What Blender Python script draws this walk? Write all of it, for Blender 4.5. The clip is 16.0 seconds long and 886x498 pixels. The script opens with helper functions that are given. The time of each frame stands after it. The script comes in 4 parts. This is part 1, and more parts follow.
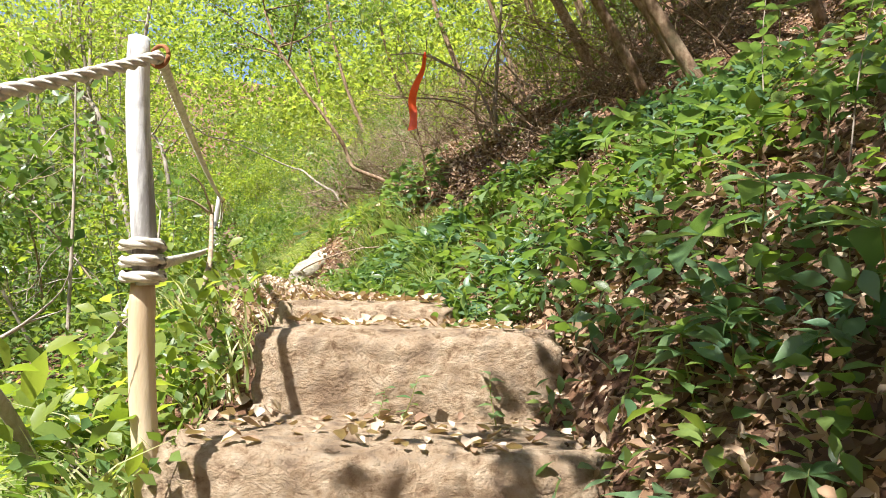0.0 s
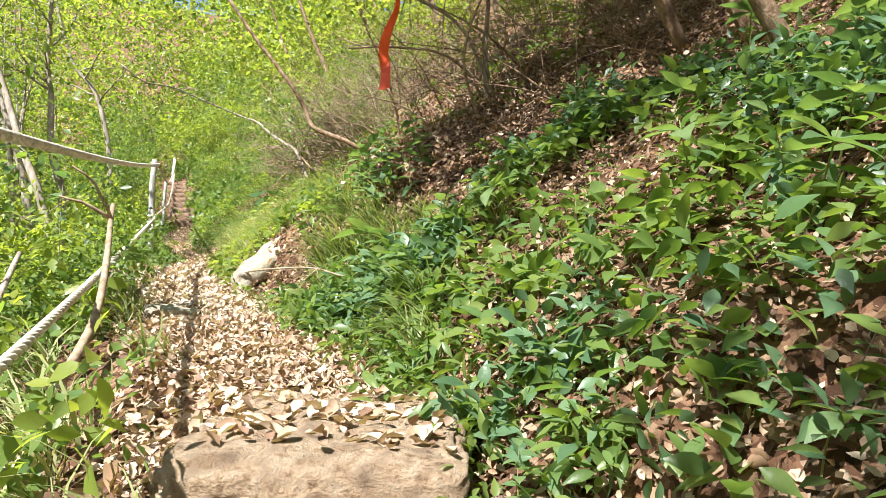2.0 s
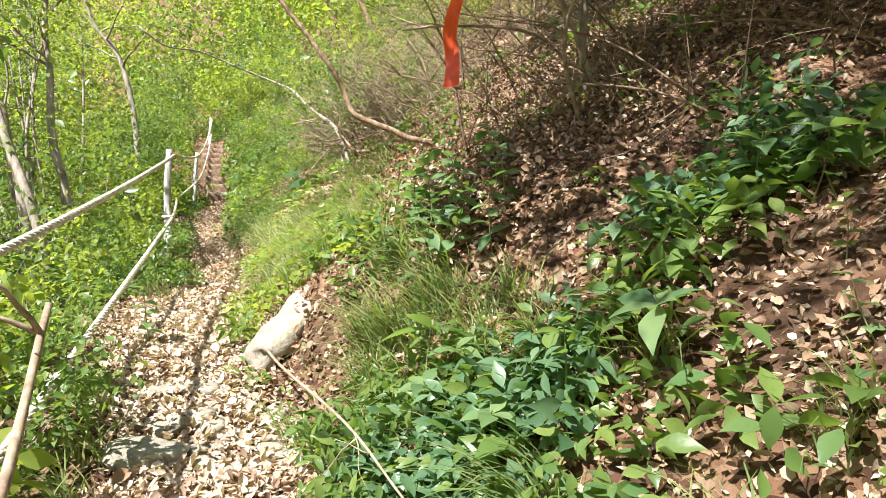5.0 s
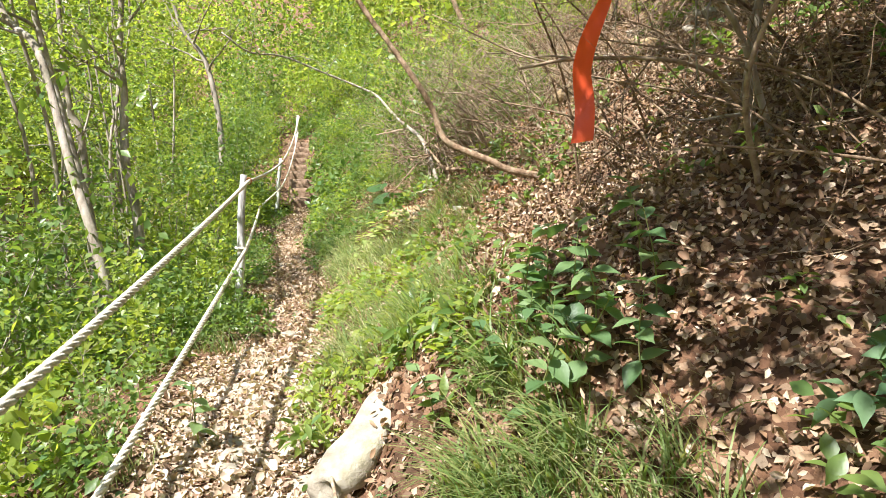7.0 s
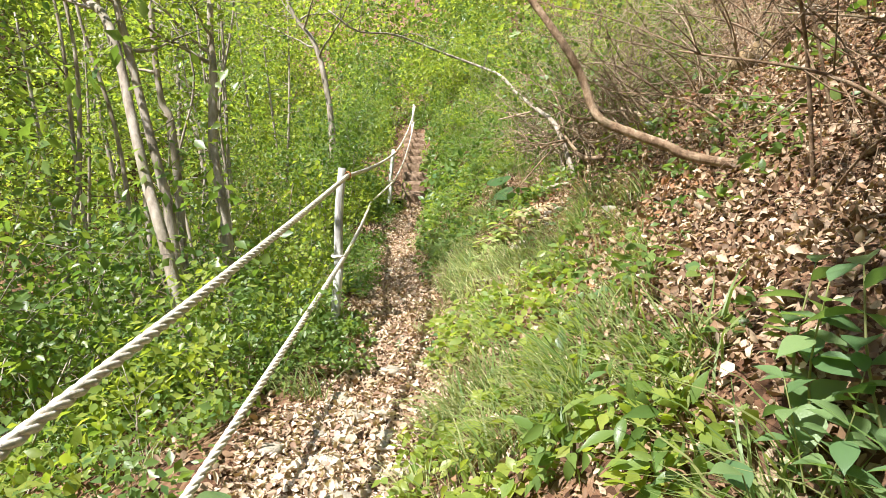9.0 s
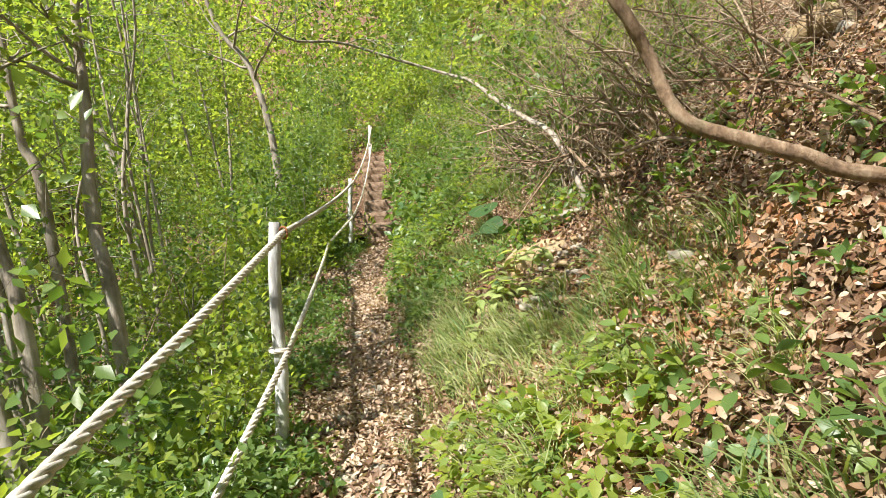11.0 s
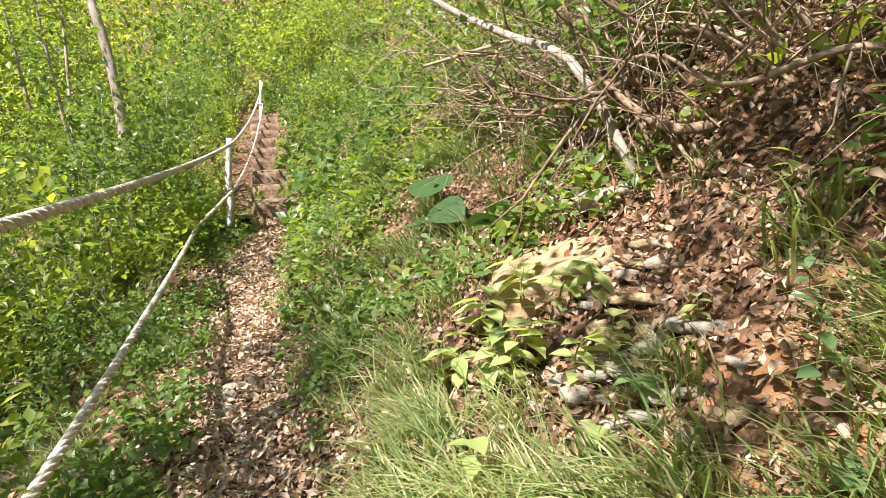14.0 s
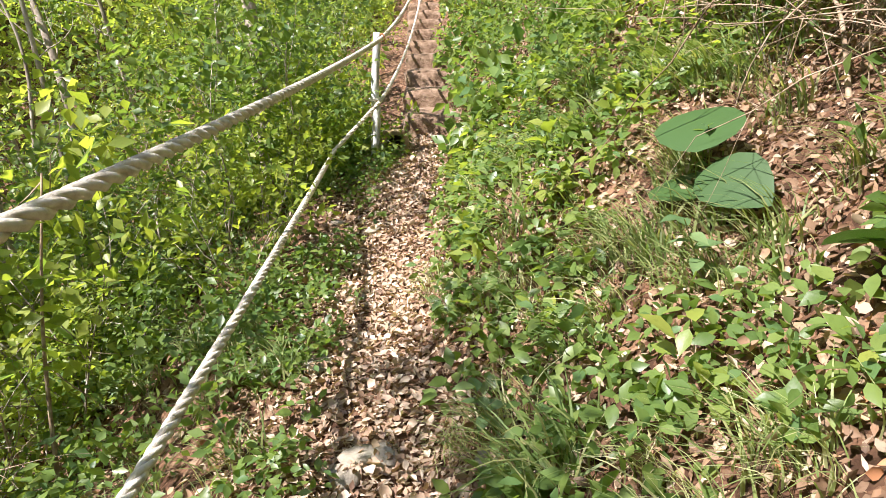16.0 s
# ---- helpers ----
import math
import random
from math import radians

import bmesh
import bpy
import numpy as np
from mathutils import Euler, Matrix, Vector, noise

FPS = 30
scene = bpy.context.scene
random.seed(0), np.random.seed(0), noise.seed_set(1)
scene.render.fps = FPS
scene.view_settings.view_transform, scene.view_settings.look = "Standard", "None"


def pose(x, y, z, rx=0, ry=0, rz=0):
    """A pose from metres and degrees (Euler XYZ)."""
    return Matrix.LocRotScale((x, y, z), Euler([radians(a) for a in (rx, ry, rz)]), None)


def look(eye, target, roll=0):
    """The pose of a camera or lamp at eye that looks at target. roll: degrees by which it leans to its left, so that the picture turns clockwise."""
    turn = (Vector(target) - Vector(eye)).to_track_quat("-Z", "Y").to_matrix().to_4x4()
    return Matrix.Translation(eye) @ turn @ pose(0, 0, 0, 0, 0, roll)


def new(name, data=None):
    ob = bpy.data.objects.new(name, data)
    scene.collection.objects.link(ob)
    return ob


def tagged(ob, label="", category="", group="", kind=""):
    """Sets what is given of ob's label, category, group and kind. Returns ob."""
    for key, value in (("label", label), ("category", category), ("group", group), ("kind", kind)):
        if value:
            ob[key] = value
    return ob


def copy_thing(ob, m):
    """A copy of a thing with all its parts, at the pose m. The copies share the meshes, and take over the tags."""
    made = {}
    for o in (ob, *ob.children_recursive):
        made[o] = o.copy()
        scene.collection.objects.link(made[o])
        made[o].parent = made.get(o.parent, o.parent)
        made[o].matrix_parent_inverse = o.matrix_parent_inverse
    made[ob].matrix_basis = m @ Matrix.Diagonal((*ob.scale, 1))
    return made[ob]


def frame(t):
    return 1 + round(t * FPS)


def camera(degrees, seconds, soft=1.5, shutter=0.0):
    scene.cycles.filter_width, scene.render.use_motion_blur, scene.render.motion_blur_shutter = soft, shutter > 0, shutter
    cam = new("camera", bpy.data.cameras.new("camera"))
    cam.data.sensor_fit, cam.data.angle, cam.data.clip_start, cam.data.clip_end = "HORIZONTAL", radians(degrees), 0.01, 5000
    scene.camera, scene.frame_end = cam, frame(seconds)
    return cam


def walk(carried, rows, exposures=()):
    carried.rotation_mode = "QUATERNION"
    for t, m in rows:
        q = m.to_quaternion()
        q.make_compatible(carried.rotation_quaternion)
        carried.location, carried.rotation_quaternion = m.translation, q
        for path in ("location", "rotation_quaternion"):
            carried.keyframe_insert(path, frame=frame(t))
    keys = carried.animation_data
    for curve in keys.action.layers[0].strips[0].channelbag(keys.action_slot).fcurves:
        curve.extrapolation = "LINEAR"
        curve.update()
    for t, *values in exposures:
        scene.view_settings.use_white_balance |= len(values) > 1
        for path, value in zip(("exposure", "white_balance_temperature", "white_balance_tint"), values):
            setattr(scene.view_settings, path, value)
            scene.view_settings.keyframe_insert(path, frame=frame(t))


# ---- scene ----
cam = camera(69.2, 16.0, 0.8)
PATH = [
    (0, (0.35, 0.17, 1.245), (0.24, 2.158, 1.437), 1.4),
    (0.5, (0.212, 0.525, 1.337), (0.124, 2.518, 1.48), 2.5),
    (1, (0.196, 0.733, 1.544), (0.211, 2.733, 1.555), 2.3),
    (1.5, (0.21, 1.039, 1.596), (0.286, 3.038, 1.595), 1.9),
    (2, (0.191, 1.271, 1.738), (0.178, 3.271, 1.74), 0.7),
    (2.5, (0.018, 1.596, 1.911), (-0.08, 3.593, 1.901), 2.3),
    (3, (0.01, 1.745, 2.107), (-0.114, 3.741, 2.105), 3.5),
    (3.5, (-0.029, 2.033, 2.061), (-0.135, 4.03, 2.122), 1.8),
    (3.7, (-0.029, 2.166, 2.163), (-0.215, 4.157, 2.186), -3.6),
    (5.8, (-0.107, 2.787, 2.487), (-0.247, 4.774, 2.304), 3.8),
    (6, (-0.117, 2.888, 2.572), (-0.32, 4.869, 2.39), 2.5),
    (6.5, (-0.141, 3.065, 2.658), (-0.457, 5.03, 2.456), 1.1),
    (7, (-0.296, 3.378, 2.746), (-0.691, 5.327, 2.529), 1.4),
    (7.5, (-0.331, 3.504, 2.789), (-0.75, 5.447, 2.56), 1.4),
    (8, (-0.368, 3.807, 2.776), (-0.849, 5.738, 2.577), 0.9),
    (8.5, (-0.458, 4.069, 2.762), (-1.134, 5.937, 2.533), -0.8),
    (8.7, (-0.561, 4.234, 2.742), (-1.296, 6.077, 2.493), 0.8),
    (10.8, (-1.298, 5.782, 2.895), (-1.993, 7.642, 2.653), -2.9),
    (11, (-1.34, 5.853, 2.874), (-1.982, 7.736, 2.673), -4.0),
    (11.5, (-1.442, 6.192, 2.889), (-1.944, 8.122, 2.731), -3.6),
    (12, (-1.558, 6.444, 2.85), (-2.015, 8.391, 2.793), -3.3),
    (12.5, (-1.813, 6.836, 2.904), (-2.294, 8.765, 2.689), -0.7),
    (13, (-1.927, 7.112, 2.831), (-2.331, 9.059, 2.619), -2.5),
    (13.5, (-1.983, 7.449, 2.889), (-2.301, 9.407, 2.633), -3.1),
    (14, (-2.179, 7.837, 2.8), (-2.518, 9.785, 2.504), -2.4),
    (14.5, (-2.306, 8.172, 2.9), (-2.69, 10.103, 2.549), -2.2),
    (15, (-2.435, 8.593, 2.865), (-3.025, 10.472, 2.513), -6.3),
    (15.5, (-2.593, 8.857, 2.85), (-3.355, 10.655, 2.417), -6.3),
    (16, (-2.821, 9.318, 2.91), (-3.602, 11.067, 2.307), -2.4),
]
# ==== place ====
EXPOSURE = [(0, 1.4, 6150, 15), (4, 1.5, 6050, 14), (9, 1.38, 6150, 14), (11, 1.16, 6250, 12), (13.5, 1.34, 6250, 18), (16, 1.5, 6150, 22)]
walk(cam, [(t, look(e, g, r)) for t, e, g, r in PATH], EXPOSURE)

# ---- light ----
SUN_FROM = Vector((-0.40, -0.58, 1.0)).normalized()
world = bpy.data.worlds.new("sky")
scene.world = world
world.use_nodes = True
wn = world.node_tree
sky = wn.nodes.new("ShaderNodeTexSky")
sky.sky_type, sky.sun_disc = "NISHITA", False
sky.sun_elevation = math.asin(SUN_FROM.z)
sky.sun_rotation = math.atan2(SUN_FROM.x, SUN_FROM.y)
wn.links.new(sky.outputs[0], wn.nodes["Background"].inputs[0])
wn.nodes["Background"].inputs[1].default_value = 0.085
sun = new("sun", bpy.data.lights.new("sun", "SUN"))
sun.data.energy, sun.data.angle, sun.data.color = 5.0, radians(0.5), (1.0, 0.95, 0.86)
sun.matrix_world = look(SUN_FROM * 60, (0, 0, 0))


# ---- materials ----
def mat(name):
    m = bpy.data.materials.new(name)
    m.use_nodes = True
    nt = m.node_tree
    return m, nt, nt.nodes["Principled BSDF"], nt.nodes["Material Output"]


def ramp(nt, src, stops):
    r = nt.nodes.new("ShaderNodeValToRGB")
    el = r.color_ramp.elements
    while len(el) < len(stops):
        el.new(0.5)
    for e, (p, c) in zip(el, stops):
        e.position, e.color = p, (*c, 1)
    nt.links.new(src, r.inputs[0])
    return r.outputs[0]


def tex(nt, scale, detail=6, rough=0.6, stretch=None):
    co = nt.nodes.new("ShaderNodeTexCoord")
    n = nt.nodes.new("ShaderNodeTexNoise")
    n.inputs["Scale"].default_value, n.inputs["Detail"].default_value, n.inputs["Roughness"].default_value = scale, detail, rough
    src = co.outputs["Object"]
    if stretch:
        mp = nt.nodes.new("ShaderNodeMapping")
        mp.inputs["Scale"].default_value = stretch
        nt.links.new(src, mp.inputs[0])
        src = mp.outputs[0]
    nt.links.new(src, n.inputs["Vector"])
    return n.outputs["Fac"]


def mix(nt, a, b, fac, mode="MIX"):
    m = nt.nodes.new("ShaderNodeMix")
    m.data_type, m.blend_type = "RGBA", mode
    for v, i in ((fac, 0), (a, 6), (b, 7)):
        if isinstance(v, bpy.types.NodeSocket):
            nt.links.new(v, m.inputs[i])
        else:
            m.inputs[i].default_value = v if i == 0 else (*v, 1)
    return m.outputs[2]


def bump(nt, bsdf, src, strength, dist=0.01):
    b = nt.nodes.new("ShaderNodeBump")
    b.inputs["Strength"].default_value, b.inputs["Distance"].default_value = strength, dist
    nt.links.new(src, b.inputs["Height"])
    nt.links.new(b.outputs[0], bsdf.inputs["Normal"])


def leaf_material(name, colours, translucent=0.45, rough=0.45, by_object=False, spots=0.25):
    m, nt, p, out = mat(name)
    if by_object:
        rnd = nt.nodes.new("ShaderNodeObjectInfo").outputs["Random"]
    else:
        rnd = nt.nodes.new("ShaderNodeNewGeometry").outputs["Random Per Island"]
    n = len(colours) - 1
    col = ramp(nt, rnd, [(i / n, c) for i, c in enumerate(colours)])
    col = mix(nt, col, tuple(c * 0.55 for c in colours[0]), mix_fac(nt, tex(nt, 55, 4), 0.55, 0.75, spots))
    nt.links.new(col, p.inputs["Base Color"])
    p.inputs["Roughness"].default_value = rough
    p.inputs["Specular IOR Level"].default_value = 0.35
    t = nt.nodes.new("ShaderNodeBsdfTranslucent")
    warm = mix(nt, col, (1.0, 1.0, 0.4), 1.0, "MULTIPLY")
    bright = mix(nt, warm, (2.0, 2.0, 2.0), 1.0, "MULTIPLY")
    nt.links.new(bright, t.inputs[0])
    s = nt.nodes.new("ShaderNodeMixShader")
    s.inputs[0].default_value = translucent
    nt.links.new(p.outputs[0], s.inputs[1])
    nt.links.new(t.outputs[0], s.inputs[2])
    nt.links.new(s.outputs[0], out.inputs[0])
    bump(nt, p, tex(nt, 90, 3), 0.25, 0.003)
    return m


def mix_fac(nt, src, lo, hi, top):
    mr = nt.nodes.new("ShaderNodeMapRange")
    mr.inputs[1].default_value, mr.inputs[2].default_value, mr.inputs[3].default_value, mr.inputs[4].default_value = lo, hi, 0, top
    nt.links.new(src, mr.inputs[0])
    return mr.outputs[0]


def plain_material(name, stops, scale, rough=0.8, bump_scale=60, bump_strength=0.5, bump_dist=0.01, stretch=None, stain=None, metal=0.0):
    m, nt, p, _ = mat(name)
    col = ramp(nt, tex(nt, scale, 8, 0.65, stretch), stops)
    if stain:
        col = mix(nt, col, stain[0], mix_fac(nt, tex(nt, stain[1], 5, 0.6), 0.5, 0.68, stain[2]))
    nt.links.new(col, p.inputs["Base Color"])
    p.inputs["Roughness"].default_value, p.inputs["Metallic"].default_value = rough, metal
    p.inputs["Specular IOR Level"].default_value = 0.25
    bump(nt, p, tex(nt, bump_scale, 8, 0.7, stretch), bump_strength, bump_dist)
    return m


GREEN_LIGHT = leaf_material("leaf_light_green", [(0.16, 0.22, 0.04), (0.23, 0.29, 0.055), (0.29, 0.33, 0.07), (0.15, 0.24, 0.06)], 0.5, 0.38)
GREEN_MID = leaf_material("leaf_mid_green", [(0.08, 0.14, 0.035), (0.13, 0.20, 0.05), (0.18, 0.24, 0.06), (0.09, 0.17, 0.06)], 0.42, 0.36)
GREEN_DEEP = leaf_material("leaf_deep_green", [(0.06, 0.12, 0.055), (0.10, 0.18, 0.085), (0.14, 0.22, 0.11), (0.08, 0.155, 0.08)], 0.32, 0.36)
GREEN_PART = leaf_material("leaf_broad_green", [(0.08, 0.15, 0.06), (0.13, 0.21, 0.085), (0.19, 0.27, 0.11), (0.10, 0.18, 0.08)], 0.36, 0.36, True)
FAR_LEAF = leaf_material("far_woodland_leaves", [(0.09, 0.14, 0.035), (0.24, 0.31, 0.07), (0.34, 0.38, 0.09), (0.16, 0.23, 0.06), (0.29, 0.35, 0.08), (0.20, 0.28, 0.06)], 0.5, 0.42)
PALE_PART = leaf_material("pale_yellow_green_leaf", [(0.30, 0.36, 0.13), (0.38, 0.42, 0.17), (0.26, 0.34, 0.11)], 0.35, 0.4, True, 0.12)
GREEN_DARK = leaf_material("leaf_dark_green", [(0.035, 0.08, 0.02), (0.05, 0.105, 0.028)], 0.2, 0.55, True, 0.06)
GRASS = leaf_material("grass_blades", [(0.11, 0.18, 0.05), (0.18, 0.24, 0.08), (0.28, 0.28, 0.12), (0.10, 0.17, 0.05)], 0.4, 0.45)
GRASS_DRY = leaf_material("dry_grass_blades", [(0.44, 0.43, 0.22), (0.22, 0.28, 0.09), (0.52, 0.49, 0.30), (0.20, 0.27, 0.08), (0.15, 0.22, 0.06)], 0.35, 0.55)
LITTER = leaf_material("dead_leaf_litter", [(0.16, 0.095, 0.05), (0.29, 0.185, 0.105), (0.41, 0.30, 0.195), (0.085, 0.052, 0.03), (0.24, 0.14, 0.075), (0.54, 0.44, 0.32), (0.33, 0.215, 0.125), (0.12, 0.072, 0.04), (0.45, 0.36, 0.26)], 0.10, 0.7, False, 0.75)
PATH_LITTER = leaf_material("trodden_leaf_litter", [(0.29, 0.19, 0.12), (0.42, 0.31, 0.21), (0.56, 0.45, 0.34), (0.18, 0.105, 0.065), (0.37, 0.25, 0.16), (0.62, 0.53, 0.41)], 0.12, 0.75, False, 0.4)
# lighter version of the path litter: strong sun is put into its colour
SUNLIT_LITTER = leaf_material("sunlit_pale_leaf_litter", [(0.34, 0.24, 0.16), (0.50, 0.40, 0.29), (0.64, 0.55, 0.45), (0.22, 0.14, 0.09), (0.45, 0.34, 0.24), (0.70, 0.63, 0.54)], 0.12, 0.75, False, 0.35)
LITTER_RED = leaf_material("rusty_leaf_litter", [(0.28, 0.12, 0.05), (0.38, 0.19, 0.09), (0.20, 0.08, 0.04), (0.44, 0.29, 0.17), (0.14, 0.06, 0.03)], 0.08, 0.75, False, 0.7)


def soil_material():
    m, nt, p, _ = mat("forest_soil")
    co = nt.nodes.new("ShaderNodeTexCoord")
    warp = nt.nodes.new("ShaderNodeTexNoise")
    warp.inputs["Scale"].default_value = 14
    nt.links.new(co.outputs["Object"], warp.inputs["Vector"])
    add = nt.nodes.new("ShaderNodeVectorMath")
    add.operation = "MULTIPLY_ADD"
    nt.links.new(warp.outputs["Color"], add.inputs[0])
    add.inputs[1].default_value = (0.09, 0.09, 0.09)
    nt.links.new(co.outputs["Object"], add.inputs[2])
    vo = nt.nodes.new("ShaderNodeTexVoronoi")
    vo.inputs["Scale"].default_value = 34
    nt.links.new(add.outputs[0], vo.inputs["Vector"])
    sep = nt.nodes.new("ShaderNodeSeparateColor")
    nt.links.new(vo.outputs["Color"], sep.inputs[0])
    chips = ramp(nt, sep.outputs[0], [(0, (0.05, 0.026, 0.014)), (0.3, (0.11, 0.055, 0.03)), (0.55, (0.19, 0.10, 0.055)), (0.8, (0.27, 0.165, 0.095)), (1.0, (0.36, 0.25, 0.16))])
    earth = ramp(nt, tex(nt, 9, 8, 0.65), [(0.3, (0.03, 0.017, 0.010)), (0.5, (0.08, 0.045, 0.025)), (0.72, (0.17, 0.10, 0.055))])
    col = mix(nt, earth, chips, mix_fac(nt, tex(nt, 2.2, 5), 0.30, 0.50, 0.95))
    gap = nt.nodes.new("ShaderNodeVectorMath")
    gap.operation = "DISTANCE"
    nt.links.new(co.outputs["Object"], gap.inputs[0])
    gap.inputs[1].default_value = (-1.45, 8.75, 2.2)
    edge = nt.nodes.new("ShaderNodeMath")
    edge.operation = "MULTIPLY_ADD"
    nt.links.new(tex(nt, 3.5, 5), edge.inputs[0])
    edge.inputs[1].default_value = -1.2
    nt.links.new(gap.outputs["Value"], edge.inputs[2])
    bare = ramp(nt, tex(nt, 16, 8, 0.7), [(0.3, (0.22, 0.10, 0.04)), (0.5, (0.36, 0.19, 0.085)), (0.7, (0.50, 0.31, 0.16))])
    col = mix(nt, bare, col, mix_fac(nt, edge.outputs[0], 0.0, 0.35, 1.0))
    nt.links.new(col, p.inputs["Base Color"])
    p.inputs["Roughness"].default_value, p.inputs["Specular IOR Level"].default_value = 0.92, 0.2
    hi = nt.nodes.new("ShaderNodeMath")
    hi.operation = "ADD"
    nt.links.new(sep.outputs[1], hi.inputs[0])
    nt.links.new(tex(nt, 60, 8, 0.7), hi.inputs[1])
    bump(nt, p, hi.outputs[0], 0.9, 0.02)
    return m


SOIL = soil_material()
CLAY = plain_material("packed_clay_step", [(0.32, (0.22, 0.14, 0.08)), (0.45, (0.44, 0.32, 0.20)), (0.66, (0.62, 0.50, 0.35))], 26, 0.95, 55, 1.0, 0.035, None, ((0.13, 0.075, 0.04), 13, 0.8))
ROCK = plain_material("pale_limestone", [(0.3, (0.20, 0.17, 0.12)), (0.5, (0.36, 0.32, 0.25)), (0.7, (0.50, 0.46, 0.38))], 8, 0.9, 40, 0.8, 0.015, None, ((0.22, 0.22, 0.08), 5, 0.5))
OCHRE = plain_material("ochre_boulder", [(0.3, (0.26, 0.17, 0.08)), (0.5, (0.42, 0.31, 0.17)), (0.7, (0.55, 0.44, 0.28))], 6, 0.92, 34, 0.9, 0.02, None, ((0.16, 0.14, 0.06), 3, 0.5))
BARK = plain_material("grey_brown_bark", [(0.3, (0.15, 0.12, 0.09)), (0.5, (0.34, 0.29, 0.23)), (0.72, (0.54, 0.49, 0.42))], 14, 0.9, 50, 0.8, 0.008, (1, 1, 0.3), ((0.16, 0.17, 0.09), 3, 0.5))
BARK_WARM = plain_material("warm_rough_bark", [(0.32, (0.10, 0.065, 0.04)), (0.48, (0.25, 0.165, 0.10)), (0.68, (0.44, 0.33, 0.22))], 22, 0.9, 70, 1.0, 0.012, (1, 1, 0.6), ((0.11, 0.10, 0.055), 7, 0.7))
TWIG = plain_material("dead_twig", [(0.3, (0.16, 0.11, 0.07)), (0.5, (0.32, 0.24, 0.16)), (0.7, (0.48, 0.39, 0.28))], 20, 0.9, 80, 0.5, 0.004)
PAINTED = plain_material("flaking_white_painted_pole", [(0.40, (0.30, 0.29, 0.27)), (0.48, (0.58, 0.58, 0.56)), (0.58, (0.76, 0.77, 0.76))], 12, 0.8, 60, 0.7, 0.006, (1, 1, 0.16), ((0.30, 0.29, 0.27), 11, 0.85))
BAREWOOD = plain_material("bare_peeled_pole", [(0.3, (0.42, 0.30, 0.17)), (0.5, (0.60, 0.47, 0.30)), (0.7, (0.68, 0.57, 0.40))], 9, 0.8, 60, 0.5, 0.004, (1, 1, 0.16))
ROPE = plain_material("weathered_white_rope", [(0.3, (0.42, 0.37, 0.28)), (0.5, (0.65, 0.60, 0.50)), (0.7, (0.79, 0.75, 0.66))], 30, 0.95, 300, 0.8, 0.004)
RUST = plain_material("rusty_iron", [(0.3, (0.12, 0.05, 0.025)), (0.5, (0.28, 0.12, 0.05)), (0.7, (0.40, 0.20, 0.09))], 40, 0.8, 120, 0.5, 0.003, None, None, 0.4)
RIBBON = leaf_material("orange_red_plastic_tape", [(0.75, 0.10, 0.035), (0.80, 0.13, 0.05)], 0.35, 0.35, True, 0.1)
# near-black colour standing in for the shade inside the stone hollow
DARK = plain_material("hollow_shade_black", [(0.3, (0.012, 0.008, 0.005)), (0.7, (0.04, 0.026, 0.016))], 10, 0.95)

# ---- ground: path line, bank on one side, falling slope on the other ----
LINE = np.array([(0.6, -30, -9.0), (0.4, -6, -2.6), (0.3, -1.5, -0.62), (0.25, 0.2, 0.06), (0.15, 1.1, 0.50), (0.1, 1.75, 0.68), (0.08, 2.25, 0.88),
                 (0.0, 2.75, 1.12), (-0.3, 3.5, 1.25), (-0.9, 4.7, 1.32), (-1.6, 5.75, 1.46), (-2.78, 8.75, 1.55), (-4.53, 12.2, 1.64),
                 (-5.05, 13.7, 1.96), (-5.5, 14.9, 2.12), (-8.3, 20.8, 3.5), (-13, 30, 5.2), (-30, 62, 9), (-60, 120, 18)], float)
rng = np.random.default_rng(7)
TABLE = rng.random((256, 256))


def vnoise(x, y):
    xi, yi = np.floor(x).astype(int), np.floor(y).astype(int)
    fx, fy = x - xi, y - yi
    fx, fy = fx * fx * (3 - 2 * fx), fy * fy * (3 - 2 * fy)
    g = lambda a, b: TABLE[a & 255, b & 255]
    return (g(xi, yi) * (1 - fx) + g(xi + 1, yi) * fx) * (1 - fy) + (g(xi, yi + 1) * (1 - fx) + g(xi + 1, yi + 1) * fx) * fy - 0.5


def su(x, y):
    """Distance across the path (right is positive) and the path's height beside a place."""
    x, y = np.asarray(x, float), np.asarray(y, float)
    best = np.full(x.shape, 1e9)
    u, zc, sc = np.zeros(x.shape), np.zeros(x.shape), np.zeros(x.shape)
    run = 0.0
    for a, b in zip(LINE[:-1], LINE[1:]):
        d = b[:2] - a[:2]
        ln = np.hypot(*d)
        d = d / ln
        k = np.clip((x - a[0]) * d[0] + (y - a[1]) * d[1], 0, ln)
        px, py = a[0] + d[0] * k, a[1] + d[1] * k
        dist = np.hypot(x - px, y - py)
        side = (x - a[0]) * d[1] - (y - a[1]) * d[0]
        near = dist < best
        best = np.where(near, dist, best)
        u = np.where(near, np.sign(side) * dist, u)
        zc = np.where(near, a[2] + (b[2] - a[2]) * k / ln, zc)
        sc = np.where(near, run + k, sc)
        run += ln
    return u, zc, sc


